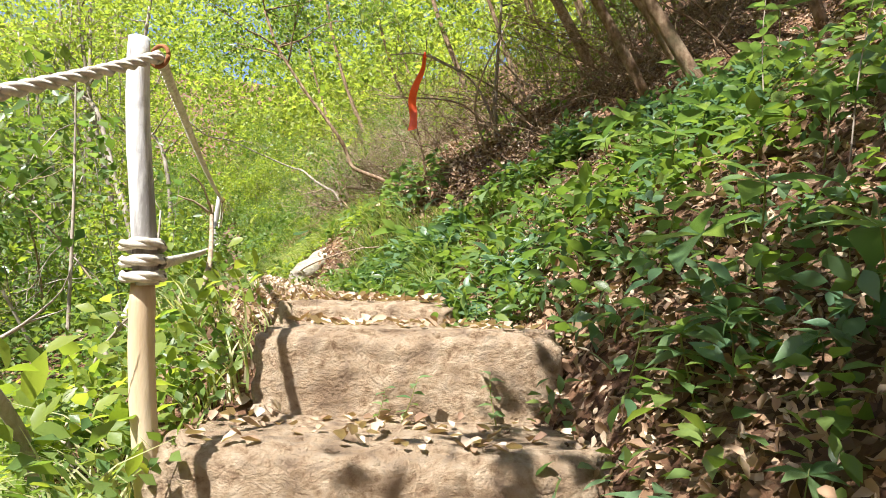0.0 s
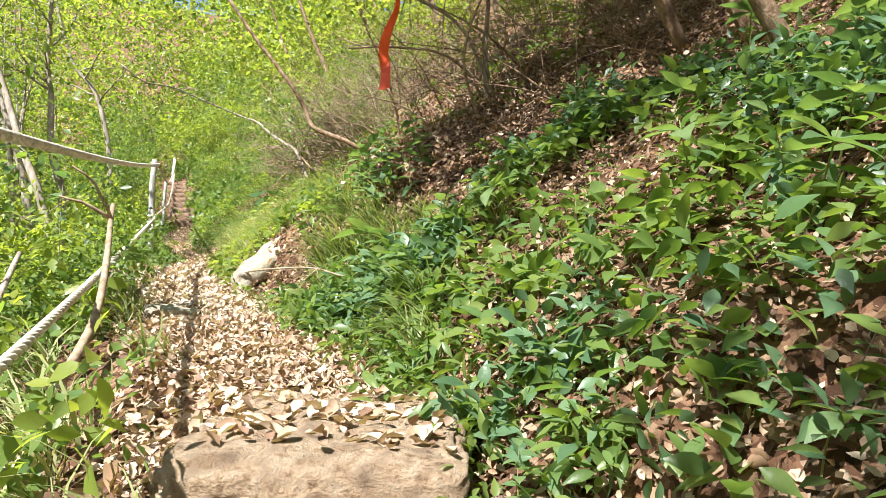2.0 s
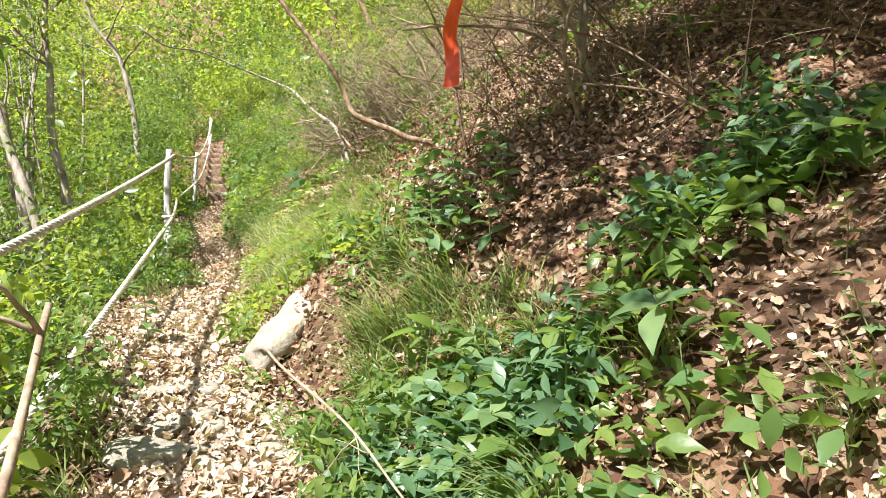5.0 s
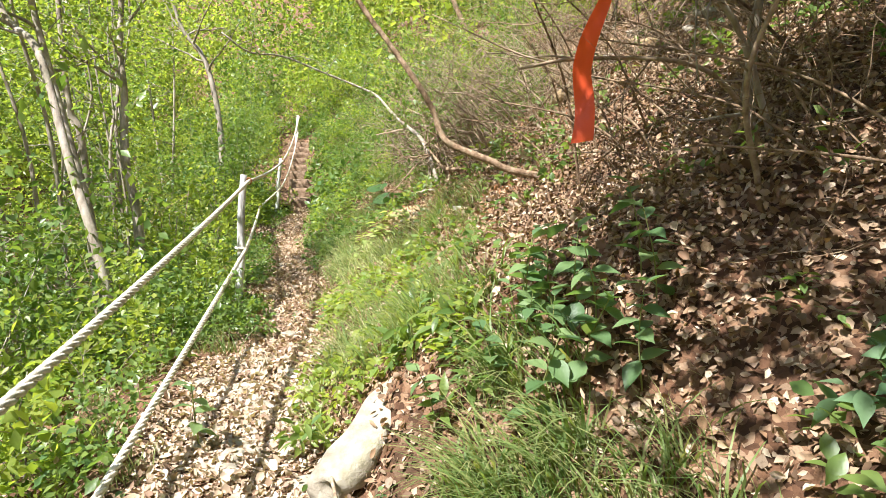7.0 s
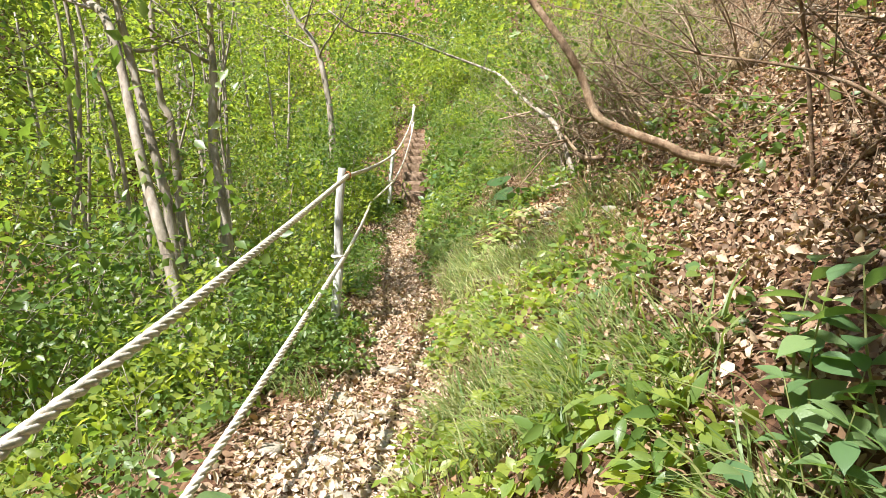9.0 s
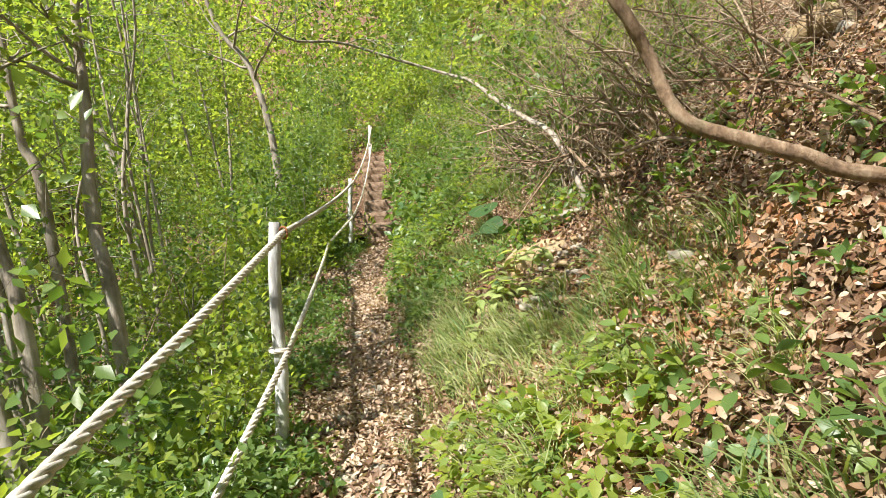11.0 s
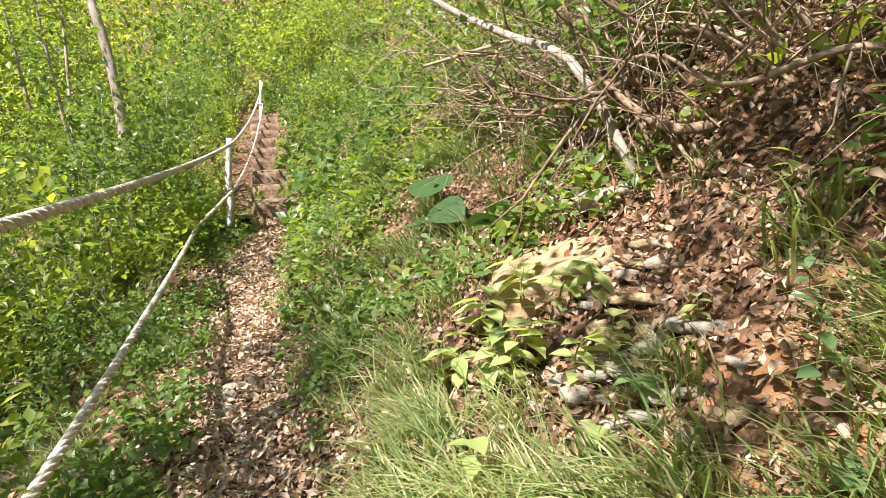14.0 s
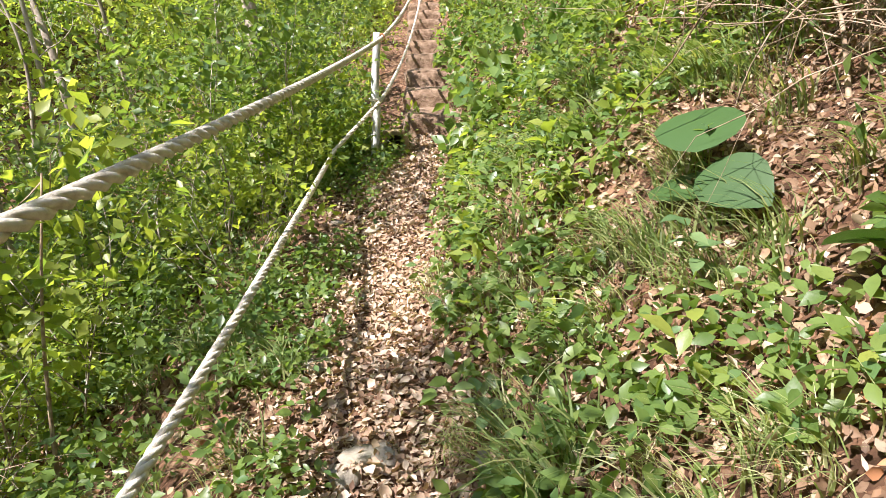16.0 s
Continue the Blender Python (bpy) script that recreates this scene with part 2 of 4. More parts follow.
def ground(x, y):
    x, y = np.asarray(x, float), np.asarray(y, float)
    u, zc, s = su(x, y)
    half = np.interp(y, [5.5, 8.5], [0.40, 0.27])
    r = np.maximum(u - half, 0)
    up = 0.74 * r + 0.10 * (1 - np.exp(-r * 5))
    up = np.where(r > 9, 0.74 * 9 + 0.1 + 0.55 * (r - 9), up)
    q = np.maximum(-u - 0.55, 0)
    down = -0.50 * np.minimum(q, 9) + 0.75 * np.maximum(q - 14, 0)
    off = np.clip((np.abs(u) - 0.25) / 0.6, 0, 1)
    rough = 0.30 * vnoise(x * 0.8, y * 0.8) + 0.14 * vnoise(x * 2.3 + 9, y * 2.3) + 0.06 * vnoise(x * 6, y * 6 + 4)
    fine = 0.04 * vnoise(x * 3, y * 3) + 0.012 * vnoise(x * 6, y * 6)
    dent = 0.15 * np.exp(-((x + 1.95) ** 2 + (y - 10.15) ** 2) / 0.3)
    return zc + up + down + rough * off + fine - dent


def mesh_of(name, v, f, material, smooth=False):
    me = bpy.data.meshes.new(name)
    v = np.asarray(v, np.float32)
    f = np.asarray(f, np.int32)
    me.vertices.add(len(v))
    me.vertices.foreach_set("co", v.ravel())
    k = f.shape[1]
    me.loops.add(f.size)
    me.loops.foreach_set("vertex_index", f.ravel())
    me.polygons.add(len(f))
    me.polygons.foreach_set("loop_start", np.arange(0, f.size, k, dtype=np.int32))
    if smooth:
        me.polygons.foreach_set("use_smooth", np.ones(len(f), bool))
    me.update()
    me.validate()
    me.materials.append(material)
    return me


def spread(a, b, fine0, fine1, step, grow=1.25):
    mid = list(np.arange(fine0, fine1, step))
    lo, hi, d = [], [], step
    p = fine0
    while p > a:
        d *= grow
        p -= d
        lo.append(p)
    d, p = step, mid[-1]
    while p < b:
        d *= grow
        p += d
        hi.append(p)
    return np.array(lo[::-1] + mid + hi)


gx, gy = spread(-150, 150, -7.5, 4.0, 0.07), spread(-120, 220, -1.2, 17.0, 0.07)
GX, GY = np.meshgrid(gx, gy)
GZ = ground(GX, GY)
nx, ny = len(gx), len(gy)
idx = np.arange(nx * ny).reshape(ny, nx)
quads = np.stack([idx[:-1, :-1], idx[:-1, 1:], idx[1:, 1:], idx[1:, :-1]], -1).reshape(-1, 4)
floor_ob = new("ground", mesh_of("ground", np.stack([GX, GY, GZ], -1).reshape(-1, 3), quads, SOIL, True))
tagged(floor_ob, "brown forest soil of a steep hillside with a worn path", "ground", kind="structure")


# ---- helpers for shapes ----
def root(name, label, category, m=None, group="", kind=""):
    e = new(name)
    e.empty_display_size = 0.1
    if m is not None:
        e.matrix_world = m
    return tagged(e, label, category, group, kind)


def part(name, me, parent, label=""):
    ob = new(name, me)
    ob.parent = parent
    if label:
        ob["label"] = label
    return ob


def tube(points, radii, sides=7, wobble=0.0, seed=0):
    """A tapered tube along points: vertices and triangles, closed at both ends."""
    r = np.random.default_rng(seed)
    pts = np.asarray(points, float)
    n = len(pts)
    radii = np.broadcast_to(np.asarray(radii, float), (n,))
    tan = np.gradient(pts, axis=0)
    tan /= np.linalg.norm(tan, axis=1)[:, None] + 1e-9
    a = np.cross(tan, (0.31, 0.17, 0.93))
    a = np.where((np.linalg.norm(a, axis=1) < 0.1)[:, None], np.cross(tan, (1.0, 0, 0)), a)
    a /= np.linalg.norm(a, axis=1)[:, None] + 1e-9
    c = np.cross(tan, a)
    g = np.arange(sides) * 2 * math.pi / sides
    rr = radii[:, None] * (1 + wobble * (r.random((n, sides)) - 0.5))
    v = pts[:, None] + (a[:, None] * np.cos(g)[None, :, None] + c[:, None] * np.sin(g)[None, :, None]) * rr[..., None]
    i = np.arange(n - 1)[:, None] * sides
    k = np.arange(sides)[None]
    k2 = (k + 1) % sides
    q1 = np.stack([i + k, i + k2, i + sides + k2], -1).reshape(-1, 3)
    q2 = np.stack([i + k, i + sides + k2, i + sides + k], -1).reshape(-1, 3)
    k, k2 = k[0], k2[0]
    e = (n - 1) * sides
    c0 = np.stack([np.full(sides, n * sides), k2, k], -1)
    c1 = np.stack([np.full(sides, n * sides + 1), e + k, e + k2], -1)
    return np.concatenate([v.reshape(-1, 3), pts[:1], pts[-1:]]), np.concatenate([q1, q2, c0, c1])


def join(pieces):
    vs, fs, n = [], [], 0
    for v, f in pieces:
        vs.append(v)
        fs.append(np.asarray(f) + n)
        n += len(v)
    return np.concatenate(vs), np.concatenate(fs)


def smooth_line(pts, n):
    """Catmull-Rom through a few points."""
    p = np.asarray(pts, float)
    p = np.vstack([2 * p[0] - p[1], p, 2 * p[-1] - p[-2]])
    out = []
    m = len(p) - 3
    for g in np.linspace(0, m - 1e-6, n):
        i = int(g)
        t = g - i
        a, b, c, d = p[i:i + 4]
        out.append(0.5 * (2 * b + (c - a) * t + (2 * a - 5 * b + 4 * c - d) * t * t + (3 * b - a - 3 * c + d) * t ** 3))
    return np.array(out)


# leaf shapes: along +y from the stalk, width across x, 1 long
LEAF2 = (np.array([(0, 0, 0), (0.30, 0.45, 0.07), (0, 1, -0.08), (-0.30, 0.45, 0.07)]), np.array([(0, 1, 2), (0, 2, 3)]))
LEAF6 = (np.array([(0, 0, 0), (0.22, 0.25, 0.05), (0.27, 0.55, 0.06), (0, 1, -0.12), (-0.27, 0.55, 0.06), (-0.22, 0.25, 0.05), (0, 0.5, 0.0)]),
         np.array([(0, 1, 6), (1, 2, 6), (2, 3, 6), (3, 4, 6), (4, 5, 6), (5, 0, 6)]))


def ovate(rows, fold, droop, wave=0.0):
    """A leaf with a midrib, folded up at the sides and drooping to its tip."""
    v, f = [(0, 0, 0)], []
    for k, (y, w) in enumerate(rows):
        z = -droop * y * y
        s = wave * (1 if k % 2 else -1)
        v += [(-w, y, z + fold * w + s), (0, y, z), (w * 0.94, y + 0.01, z + fold * w - s)]
    n = len(rows)
    v.append((0, 1, -droop * 1.1))
    f += [(0, 2, 1), (0, 3, 2)]
    for k in range(n - 1):
        a, c = 1 + 3 * k, 4 + 3 * k
        f += [(a, a + 1, c + 1), (a, c + 1, c), (a + 1, a + 2, c + 2), (a + 1, c + 2, c + 1)]
    a, t = 1 + 3 * (n - 1), len(v) - 1
    f += [(a, a + 1, t), (a + 1, a + 2, t)]
    return np.array(v, float), np.array(f)


CURL = ovate(((0.25, 0.27), (0.66, 0.27)), 0.75, -0.25, 0.05)
CURL_B = ovate(((0.28, 0.22), (0.62, 0.21)), -0.6, 0.3, 0.06)
BROAD = ovate(((0.10, 0.13), (0.25, 0.26), (0.42, 0.31), (0.60, 0.26), (0.78, 0.14), (0.90, 0.05)), 0.28, 0.22, 0.006)
LANCE = ovate(((0.12, 0.08), (0.28, 0.15), (0.48, 0.18), (0.68, 0.13), (0.86, 0.05)), 0.32, 0.30, 0.005)
POINTED = ovate(((0.10, 0.08), (0.24, 0.18), (0.42, 0.25), (0.60, 0.22), (0.80, 0.10)), 0.24, 0.22, 0.005)
ROUND = ovate(((0.04, 0.20), (0.18, 0.38), (0.38, 0.47), (0.58, 0.43), (0.78, 0.30), (0.92, 0.14)), 0.10, 0.15, 0.0)


def turns(n, tilt, r, yaw=None):
    """n random rotations: any heading, leaning from flat by up to about tilt degrees."""
    yaw = r.uniform(0, 2 * math.pi, n) if yaw is None else yaw
    pit = np.radians(r.normal(0, tilt, n))
    rol = np.radians(r.normal(0, tilt, n))
    cy, sy, cp, sp, cr, sr = np.cos(yaw), np.sin(yaw), np.cos(pit), np.sin(pit), np.cos(rol), np.sin(rol)
    m = np.empty((n, 3, 3))
    m[:, 0, 0], m[:, 0, 1], m[:, 0, 2] = cy * cr - sy * sp * sr, -sy * cp, cy * sr + sy * sp * cr
    m[:, 1, 0], m[:, 1, 1], m[:, 1, 2] = sy * cr + cy * sp * sr, cy * cp, sy * sr - cy * sp * cr
    m[:, 2, 0], m[:, 2, 1], m[:, 2, 2] = -cp * sr, sp, cp * cr
    return m


def mass(shape, pos, rot, size):
    """Many copies of one small shape as one set of vertices and triangles."""
    v, f = shape
    size = np.asarray(size)
    size = size[:, None] if size.ndim == 1 else size
    loc = v[None] * size[:, None, :]
    w = np.einsum("nij,nkj->nki", rot, loc) + pos[:, None]
    n = len(pos)
    return w.reshape(-1, 3), (f[None] + (np.arange(n) * len(v))[:, None, None]).reshape(-1, 3)


def slope_frame(x, y):
    e = 0.12
    dx = (ground(x + e, y) - ground(x - e, y)) / (2 * e)
    dy = (ground(x, y + e) - ground(x, y - e)) / (2 * e)
    n = np.stack([-dx, -dy, np.ones_like(dx)], -1)
    n /= np.linalg.norm(n, axis=1)[:, None]
    a = np.stack([np.ones_like(dx), np.zeros_like(dx), dx], -1)
    a /= np.linalg.norm(a, axis=1)[:, None]
    return np.stack([a, np.cross(n, a), n], -1)


def stuff(name, v, f, material, label, category):
    return tagged(new(name, mesh_of(name, v, f, material)), label, category, kind="stuff")


# ---- steps ----
SOIL_STEP = plain_material("brown_earth_step", [(0.3, (0.11, 0.07, 0.04)), (0.5, (0.23, 0.155, 0.10)), (0.7, (0.36, 0.27, 0.19))], 9, 0.95, 20, 1.0, 0.03)
def rough_block(x0, x1, y0, y1, z0, z1, seed, jag=0.03, cuts=9, lean=0.03):
    """A worn block of earth: a fine box with knocked-off edges and an uneven face."""
    bm = bmesh.new()
    bmesh.ops.create_cube(bm, size=1)
    bmesh.ops.subdivide_edges(bm, edges=bm.edges[:], cuts=cuts, use_grid_fill=True)
    off = Vector((seed * 3.1, seed * 1.7, seed))
    for v in bm.verts:
        p = v.co.copy()
        corner = sum(max(0, abs(c) - 0.42) / 0.08 for c in p)
        shrink = 1 - 0.05 * max(0, corner - 1)
        q = Vector((x0 + (p.x * shrink + 0.5) * (x1 - x0), y0 + (p.y * shrink + 0.5) * (y1 - y0), z0 + (p.z * shrink + 0.5) * (z1 - z0)))
        q.y += lean * (p.z + 0.5)
        q += noise.noise_vector(q * 5 + off) * jag + noise.noise_vector(q * 17 + off) * jag * 0.45
        if cuts > 12:
            pit = max(0.0, noise.noise(q * 22 + off) - 0.12) + 0.15 * max(0.0, noise.noise(Vector((q.x * 9, q.y * 9, q.z * 20)) + off) - 0.15)
            q.y += 0.028 * pit * (1 if p.y < 0 else 0)
            q.z -= 0.03 * pit * (1 if p.z > 0.3 else 0)
            q += noise.noise_vector(q * 40 + off) * 0.009
        v.co = q
    me = bpy.data.meshes.new("block")
    for f in bm.faces:
        f.smooth = True
    bm.to_mesh(me)
    bm.free()
    return me


def earth_step(x0, x1, y0, y1, z0, z1, seed, label, turn=0.0, material=CLAY, cuts=9):
    cx, cy = (x0 + x1) / 2, (y0 + y1) / 2
    e = root("earth_step", label, "step", pose(cx, cy, z0, 0, 0, turn), "earth steps of the path")
    me = rough_block(x0 - cx, x1 - cx, y0 - cy, y1 - cy, -0.12, z1 - z0, seed, 0.03 if cuts < 12 else 0.016, cuts)
    me.materials.append(material)
    part("riser", me, e)
    top = rough_block(x0 - cx + 0.015, x1 - cx - 0.02, y0 - cy + 0.045, y1 - cy - 0.01, z1 - z0 - 0.05, z1 - z0 + 0.012, seed + 0.5, 0.012, max(9, cuts - 14))
    top.materials.append(material)
    part("tread", top, e, "trodden clay tread")
    return e


earth_step(-0.44, 0.70, 1.66, 2.16, 0.62, 0.905, 1, "wide packed clay step with a mossy corner", cuts=34)
earth_step(-0.36, 0.62, 2.14, 2.70, 0.88, 1.175, 2, "tall packed clay step with a pitted sunlit face", cuts=34)
earth_step(-0.46, 0.24, 2.62, 3.30, 1.12, 1.265, 3, "low clay step littered with dead leaves", cuts=34)
for k, (y, z) in enumerate(((1.2, 0.66), (0.74, 0.42), (0.28, 0.18), (-0.2, -0.06), (-0.7, -0.3))):
    earth_step(-0.4, 0.75, y, y + 0.5, z - 0.22, z, 10 + k, "worn packed clay step of the hillside path")
for k in range(9):
    g = k / 8
    c = np.array((-5.45, 14.75)) + (np.array((-8.2, 20.6)) - np.array((-5.45, 14.75))) * g
    z = 2.30 + 1.38 * g
    earth_step(c[0] - 0.34, c[0] + 0.34, c[1], c[1] + 0.95, z - 0.24, z, 30 + k, "weathered brown earth step of the distant flight", 25, SOIL_STEP)
    


# ---- rope fence ----
POSTS = [((-0.78, -0.55, -0.25), (-0.80, -0.60, 0.95)), ((-0.53, 1.90, 0.80), (-0.60, 1.84, 1.98)), ((-3.22, 8.60, 1.48), (-3.22, 8.70, 2.74)),
         ((-5.48, 13.98, 2.05), (-5.44, 14.05, 3.04)), ((-8.36, 21.1, 3.55), (-8.36, 21.25, 4.50))]


def taper_pole(a, b, r0, r1, seed, material, name="pole"):
    n = 14
    a, b = np.array(a), np.array(b)
    r = np.random.default_rng(seed)
    pts = [a + (b - a) * g + np.array((math.sin(g * 5 + seed), math.cos(g * 4 + seed), 0)) * 0.006 for g in np.linspace(0, 1, n)]
    rad = [r0 + (r1 - r0) * g for g in np.linspace(0, 1, n)]
    rad[-1] *= 0.9
    v, f = tube(pts, rad, 14, 0.06, seed)
    return mesh_of(name, v, f, material, True)


def ring(c, axis, big, small, n=20, m=8):
    pts = []
    ax = np.array(axis, float)
    ax /= np.linalg.norm(ax)
    a = np.cross(ax, (0, 0, 1.0))
    a /= np.linalg.norm(a)
    b = np.cross(ax, a)
    for k in range(n + 1):
        g = 2 * math.pi * k / n
        pts.append(np.array(c) + (a * math.cos(g) + b * math.sin(g)) * big)
    return tube(pts, small, m)


def fence_post(i, a, b, label, knots):
    a, b = np.array(a), np.array(b)
    e = root("fence_post", label, "post", pose(*a), "posts of the rope fence")
    low = a + (b - a) * 0.42
    part("upper_pole", taper_pole(low - a, b - a, 0.034, 0.030, i, PAINTED, "upper_pole"), e, "upper pole with flaking white paint")
    part("lower_pole", taper_pole(np.zeros(3) - (b - a) * 0.15, low - a + (b - a) * 0.004, 0.036, 0.034, i, BAREWOOD if i == 1 else PAINTED, "lower_pole"), e)
    top = (b - a) * 0.955 + np.array((0.045, 0.0, 0.0))
    v, f = ring(top + np.array((0.012, 0, 0.0)), (0.3, 1.0, 0), 0.030, 0.006)
    part("eyelet", mesh_of("eyelet", v, f, RUST, True), e, "rusty iron eyelet")
    if knots:
        for k in range(3):
            c = (b - a) * (0.44 + 0.035 * k)
            v, f = rope_line([c + np.array((math.cos(g) * 0.047, math.sin(g) * 0.047, 0.004 * math.sin(g * 1.0 + k))) for g in np.linspace(0, 2 * math.pi, 40)], 0.017, 0.07)
            part("rope_turn", mesh_of("rope_turn", v, f, ROPE, True), e, "turn of white rope round the pole")
    else:
        c = (b - a) * 0.48
        v, f = rope_line([c + np.array((math.cos(g) * 0.046, math.sin(g) * 0.046, 0)) for g in np.linspace(0, 2 * math.pi, 30)], 0.013, 0.06)
        part("rope_turn", mesh_of("rope_turn", v, f, ROPE, True), e, "turn of white rope round the pole")
    return e


def rope_line(pts, radius, lay):
    """Three twisted strands along a line."""
    pts = np.asarray(pts, float)
    seg = np.linalg.norm(np.diff(pts, axis=0), axis=1)
    s = np.concatenate([[0], np.cumsum(seg)])
    n = max(8, int(s[-1] / (lay / 6)))
    t = np.linspace(0, s[-1], n)
    line = np.stack([np.interp(t, s, pts[:, k]) for k in range(3)], -1)
    tan = np.gradient(line, axis=0)
    tan /= np.linalg.norm(tan, axis=1)[:, None]
    a = np.cross(tan, (0.02, 0.03, 1.0))
    a /= np.linalg.norm(a, axis=1)[:, None]
    b = np.cross(tan, a)
    out = []
    for k in range(3):
        g = 2 * math.pi * (t / lay / 3 + k / 3)
        c = line + (a * np.cos(g)[:, None] + b * np.sin(g)[:, None]) * radius * 0.5
        out.append(strand(c, radius * 0.56))
    return join(out)


def strand(c, r, sides=5):
    n = len(c)
    tan = np.gradient(c, axis=0)
    tan /= np.linalg.norm(tan, axis=1)[:, None]
    a = np.cross(tan, (0.02, 0.03, 1.0))
    a /= np.linalg.norm(a, axis=1)[:, None] + 1e-9
    b = np.cross(tan, a)
    g = np.arange(sides) * 2 * math.pi / sides
    v = c[:, None] + (a[:, None] * np.cos(g)[None, :, None] + b[:, None] * np.sin(g)[None, :, None]) * r
    i = np.arange(n - 1)[:, None] * sides
    k = np.arange(sides)[None]
    k2 = (k + 1) % sides
    q1 = np.stack([i + k, i + k2, i + sides + k2], -1).reshape(-1, 3)
    q2 = np.stack([i + k, i + sides + k2, i + sides + k], -1).reshape(-1, 3)
    return v.reshape(-1, 3), np.concatenate([q1, q2])


def sagging(a, b, sag, n=60):
    a, b = np.array(a), np.array(b)
    return [a + (b - a) * g - np.array((0, 0, sag * 4 * g * (1 - g))) for g in np.linspace(0, 1, n)]


LABELS = ["white-painted wooden fence post at the foot of the steps", "white-painted wooden fence post with three turns of rope", "flaking white fence post beside the leafy path",
          "grey-white fence post below the distant steps", "thin pale fence post at the top of the steps"]
for i, (a, b) in enumerate(POSTS):
    fence_post(i, a, b, LABELS[i], i == 1)
TOP = [np.array(b) - (np.array(b) - np.array(a)) * 0.045 + np.array((0.055, 0, 0)) for a, b in POSTS]
MID = [np.array(a) + (np.array(b) - np.array(a)) * 0.47 + np.array((0.05, 0, 0)) for a, b in POSTS]
for k, (sag_top, sag_low) in enumerate(((0.10, 0.15), (0.05, 0.02), (0.04, 0.03), (0.15, 0.2))):
    lay = 0.05 if k < 3 else 0.12
    for kind, ends, sag in (("upper", TOP, sag_top), ("lower", MID, sag_low)):
        if kind == "lower" and k == 0:
            continue
        line = sagging(ends[k], ends[k + 1], sag)
        if kind == "lower" and k == 2:
            low = np.array((-5.50, 13.40, 2.20))
            line = sagging(ends[2], low, sag, 50) + sagging(low, ends[3], 0.0, 8)[1:]
        v, f = rope_line(line, 0.0165, lay)
        tagged(new("rope", mesh_of("rope", v, f, ROPE, True)), "%s frayed white twisted rope hung between fence posts" % kind, "rope", "ropes of the fence")

# ---- hollow beside the foot of the distant steps ----
def hollow():
    e = root("stone_hollow", "dark hollow under a flat stone beside the steps", "hollow", pose(-5.46, 14.28, 2.07, 0, 0, 20) @ Matrix.Scale(0.75, 4))
    # the last piece is a black lump that paints the hollow's inner shade
    for nm, p, s, m in (("lintel_stone", (0, 0.04, 0.20), (0.17, 0.14, 0.04), OCHRE), ("side_stone", (-0.12, 0.03, 0.05), (0.05, 0.12, 0.14), OCHRE), ("side_stone", (0.13, 0.03, 0.05), (0.05, 0.12, 0.14), OCHRE), ("shade_fill", (0, 0.09, 0.06), (0.11, 0.07, 0.13), DARK)):
        ob = part(nm, rock_mesh(*s, 7 + len(e.children), m, 2), e)
        ob.matrix_local = pose(*p)


# ---- marker ribbon ----
def ribbon():
    n = 26
    e = root("marker_ribbon", "orange-red plastic trail marker tape hanging from a branch", "ribbon", pose(-0.235, 5.95, 3.62))
    v, f = [], []
    for i in range(n):
        g = i / (n - 1)
        z = -0.72 * g
        cx = 0.05 - 0.10 * min(1, g * 1.6) + 0.012 * math.sin(g * 9)
        tw = 0.9 - 1.3 * g + 0.25 * math.sin(g * 13)
        w = 0.026 + 0.018 * g
        for sgn, kk in ((-1, 0), (0, 0.01), (1, 0)):
            v.append((cx + sgn * w * math.cos(tw), sgn * w * math.sin(tw) + 0.02 * math.sin(g * 11) + kk, z + 0.01 * sgn * math.sin(g * 7)))
    for i in range(n - 1):
        for k in range(2):
            f.append((i * 3 + k, i * 3 + k + 1, i * 3 + k + 4, i * 3 + k + 3))
    part("tape", mesh_of("tape", v, f, RIBBON, True), e)
    v, f = ring((0.05, 0, 0.0), (1, 0.2, 0), 0.022, 0.010, 14, 6)
    part("tape_knot", mesh_of("tape_knot", v, f, RIBBON, True), e)


ribbon()


# ---- rocks ----
def rock_mesh(sx, sy, sz, seed, material, cuts=3, jag=0.25):
    bm = bmesh.new()
    bmesh.ops.create_icosphere(bm, subdivisions=cuts, radius=1)
    off = Vector((seed * 5.3, seed * 2.9, seed * 1.1))
    for v in bm.verts:
        d = v.co.normalized()
        k = 1 + jag * noise.noise(d * 1.4 + off) + jag * 0.5 * noise.noise(d * 3.5 + off) + jag * 0.2 * noise.noise(d * 9 + off)
        c = Vector((max(-0.8, min(0.8, d.x)), max(-0.8, min(0.8, d.y)), max(-0.7, min(0.7, d.z)))) * k
        v.co = Vector((c.x * sx, c.y * sy, c.z * sz))
    for f in bm.faces:
        f.smooth = True
    me = bpy.data.meshes.new("rock")
    bm.to_mesh(me)
    bm.free()
    me.materials.append(material)
    return me


def rock(name, x, y, sx, sy, sz, seed, material, label, turn=(0, 0, 0), lift=0.25, group="", cuts=3, z=None):
    zz = float(ground(x, y)) + sz * lift if z is None else z
    ob = new(name, rock_mesh(sx, sy, sz, seed, material, cuts))
    ob.matrix_world = pose(x, y, zz, *turn)
    return tagged(ob, label, "rock", group)


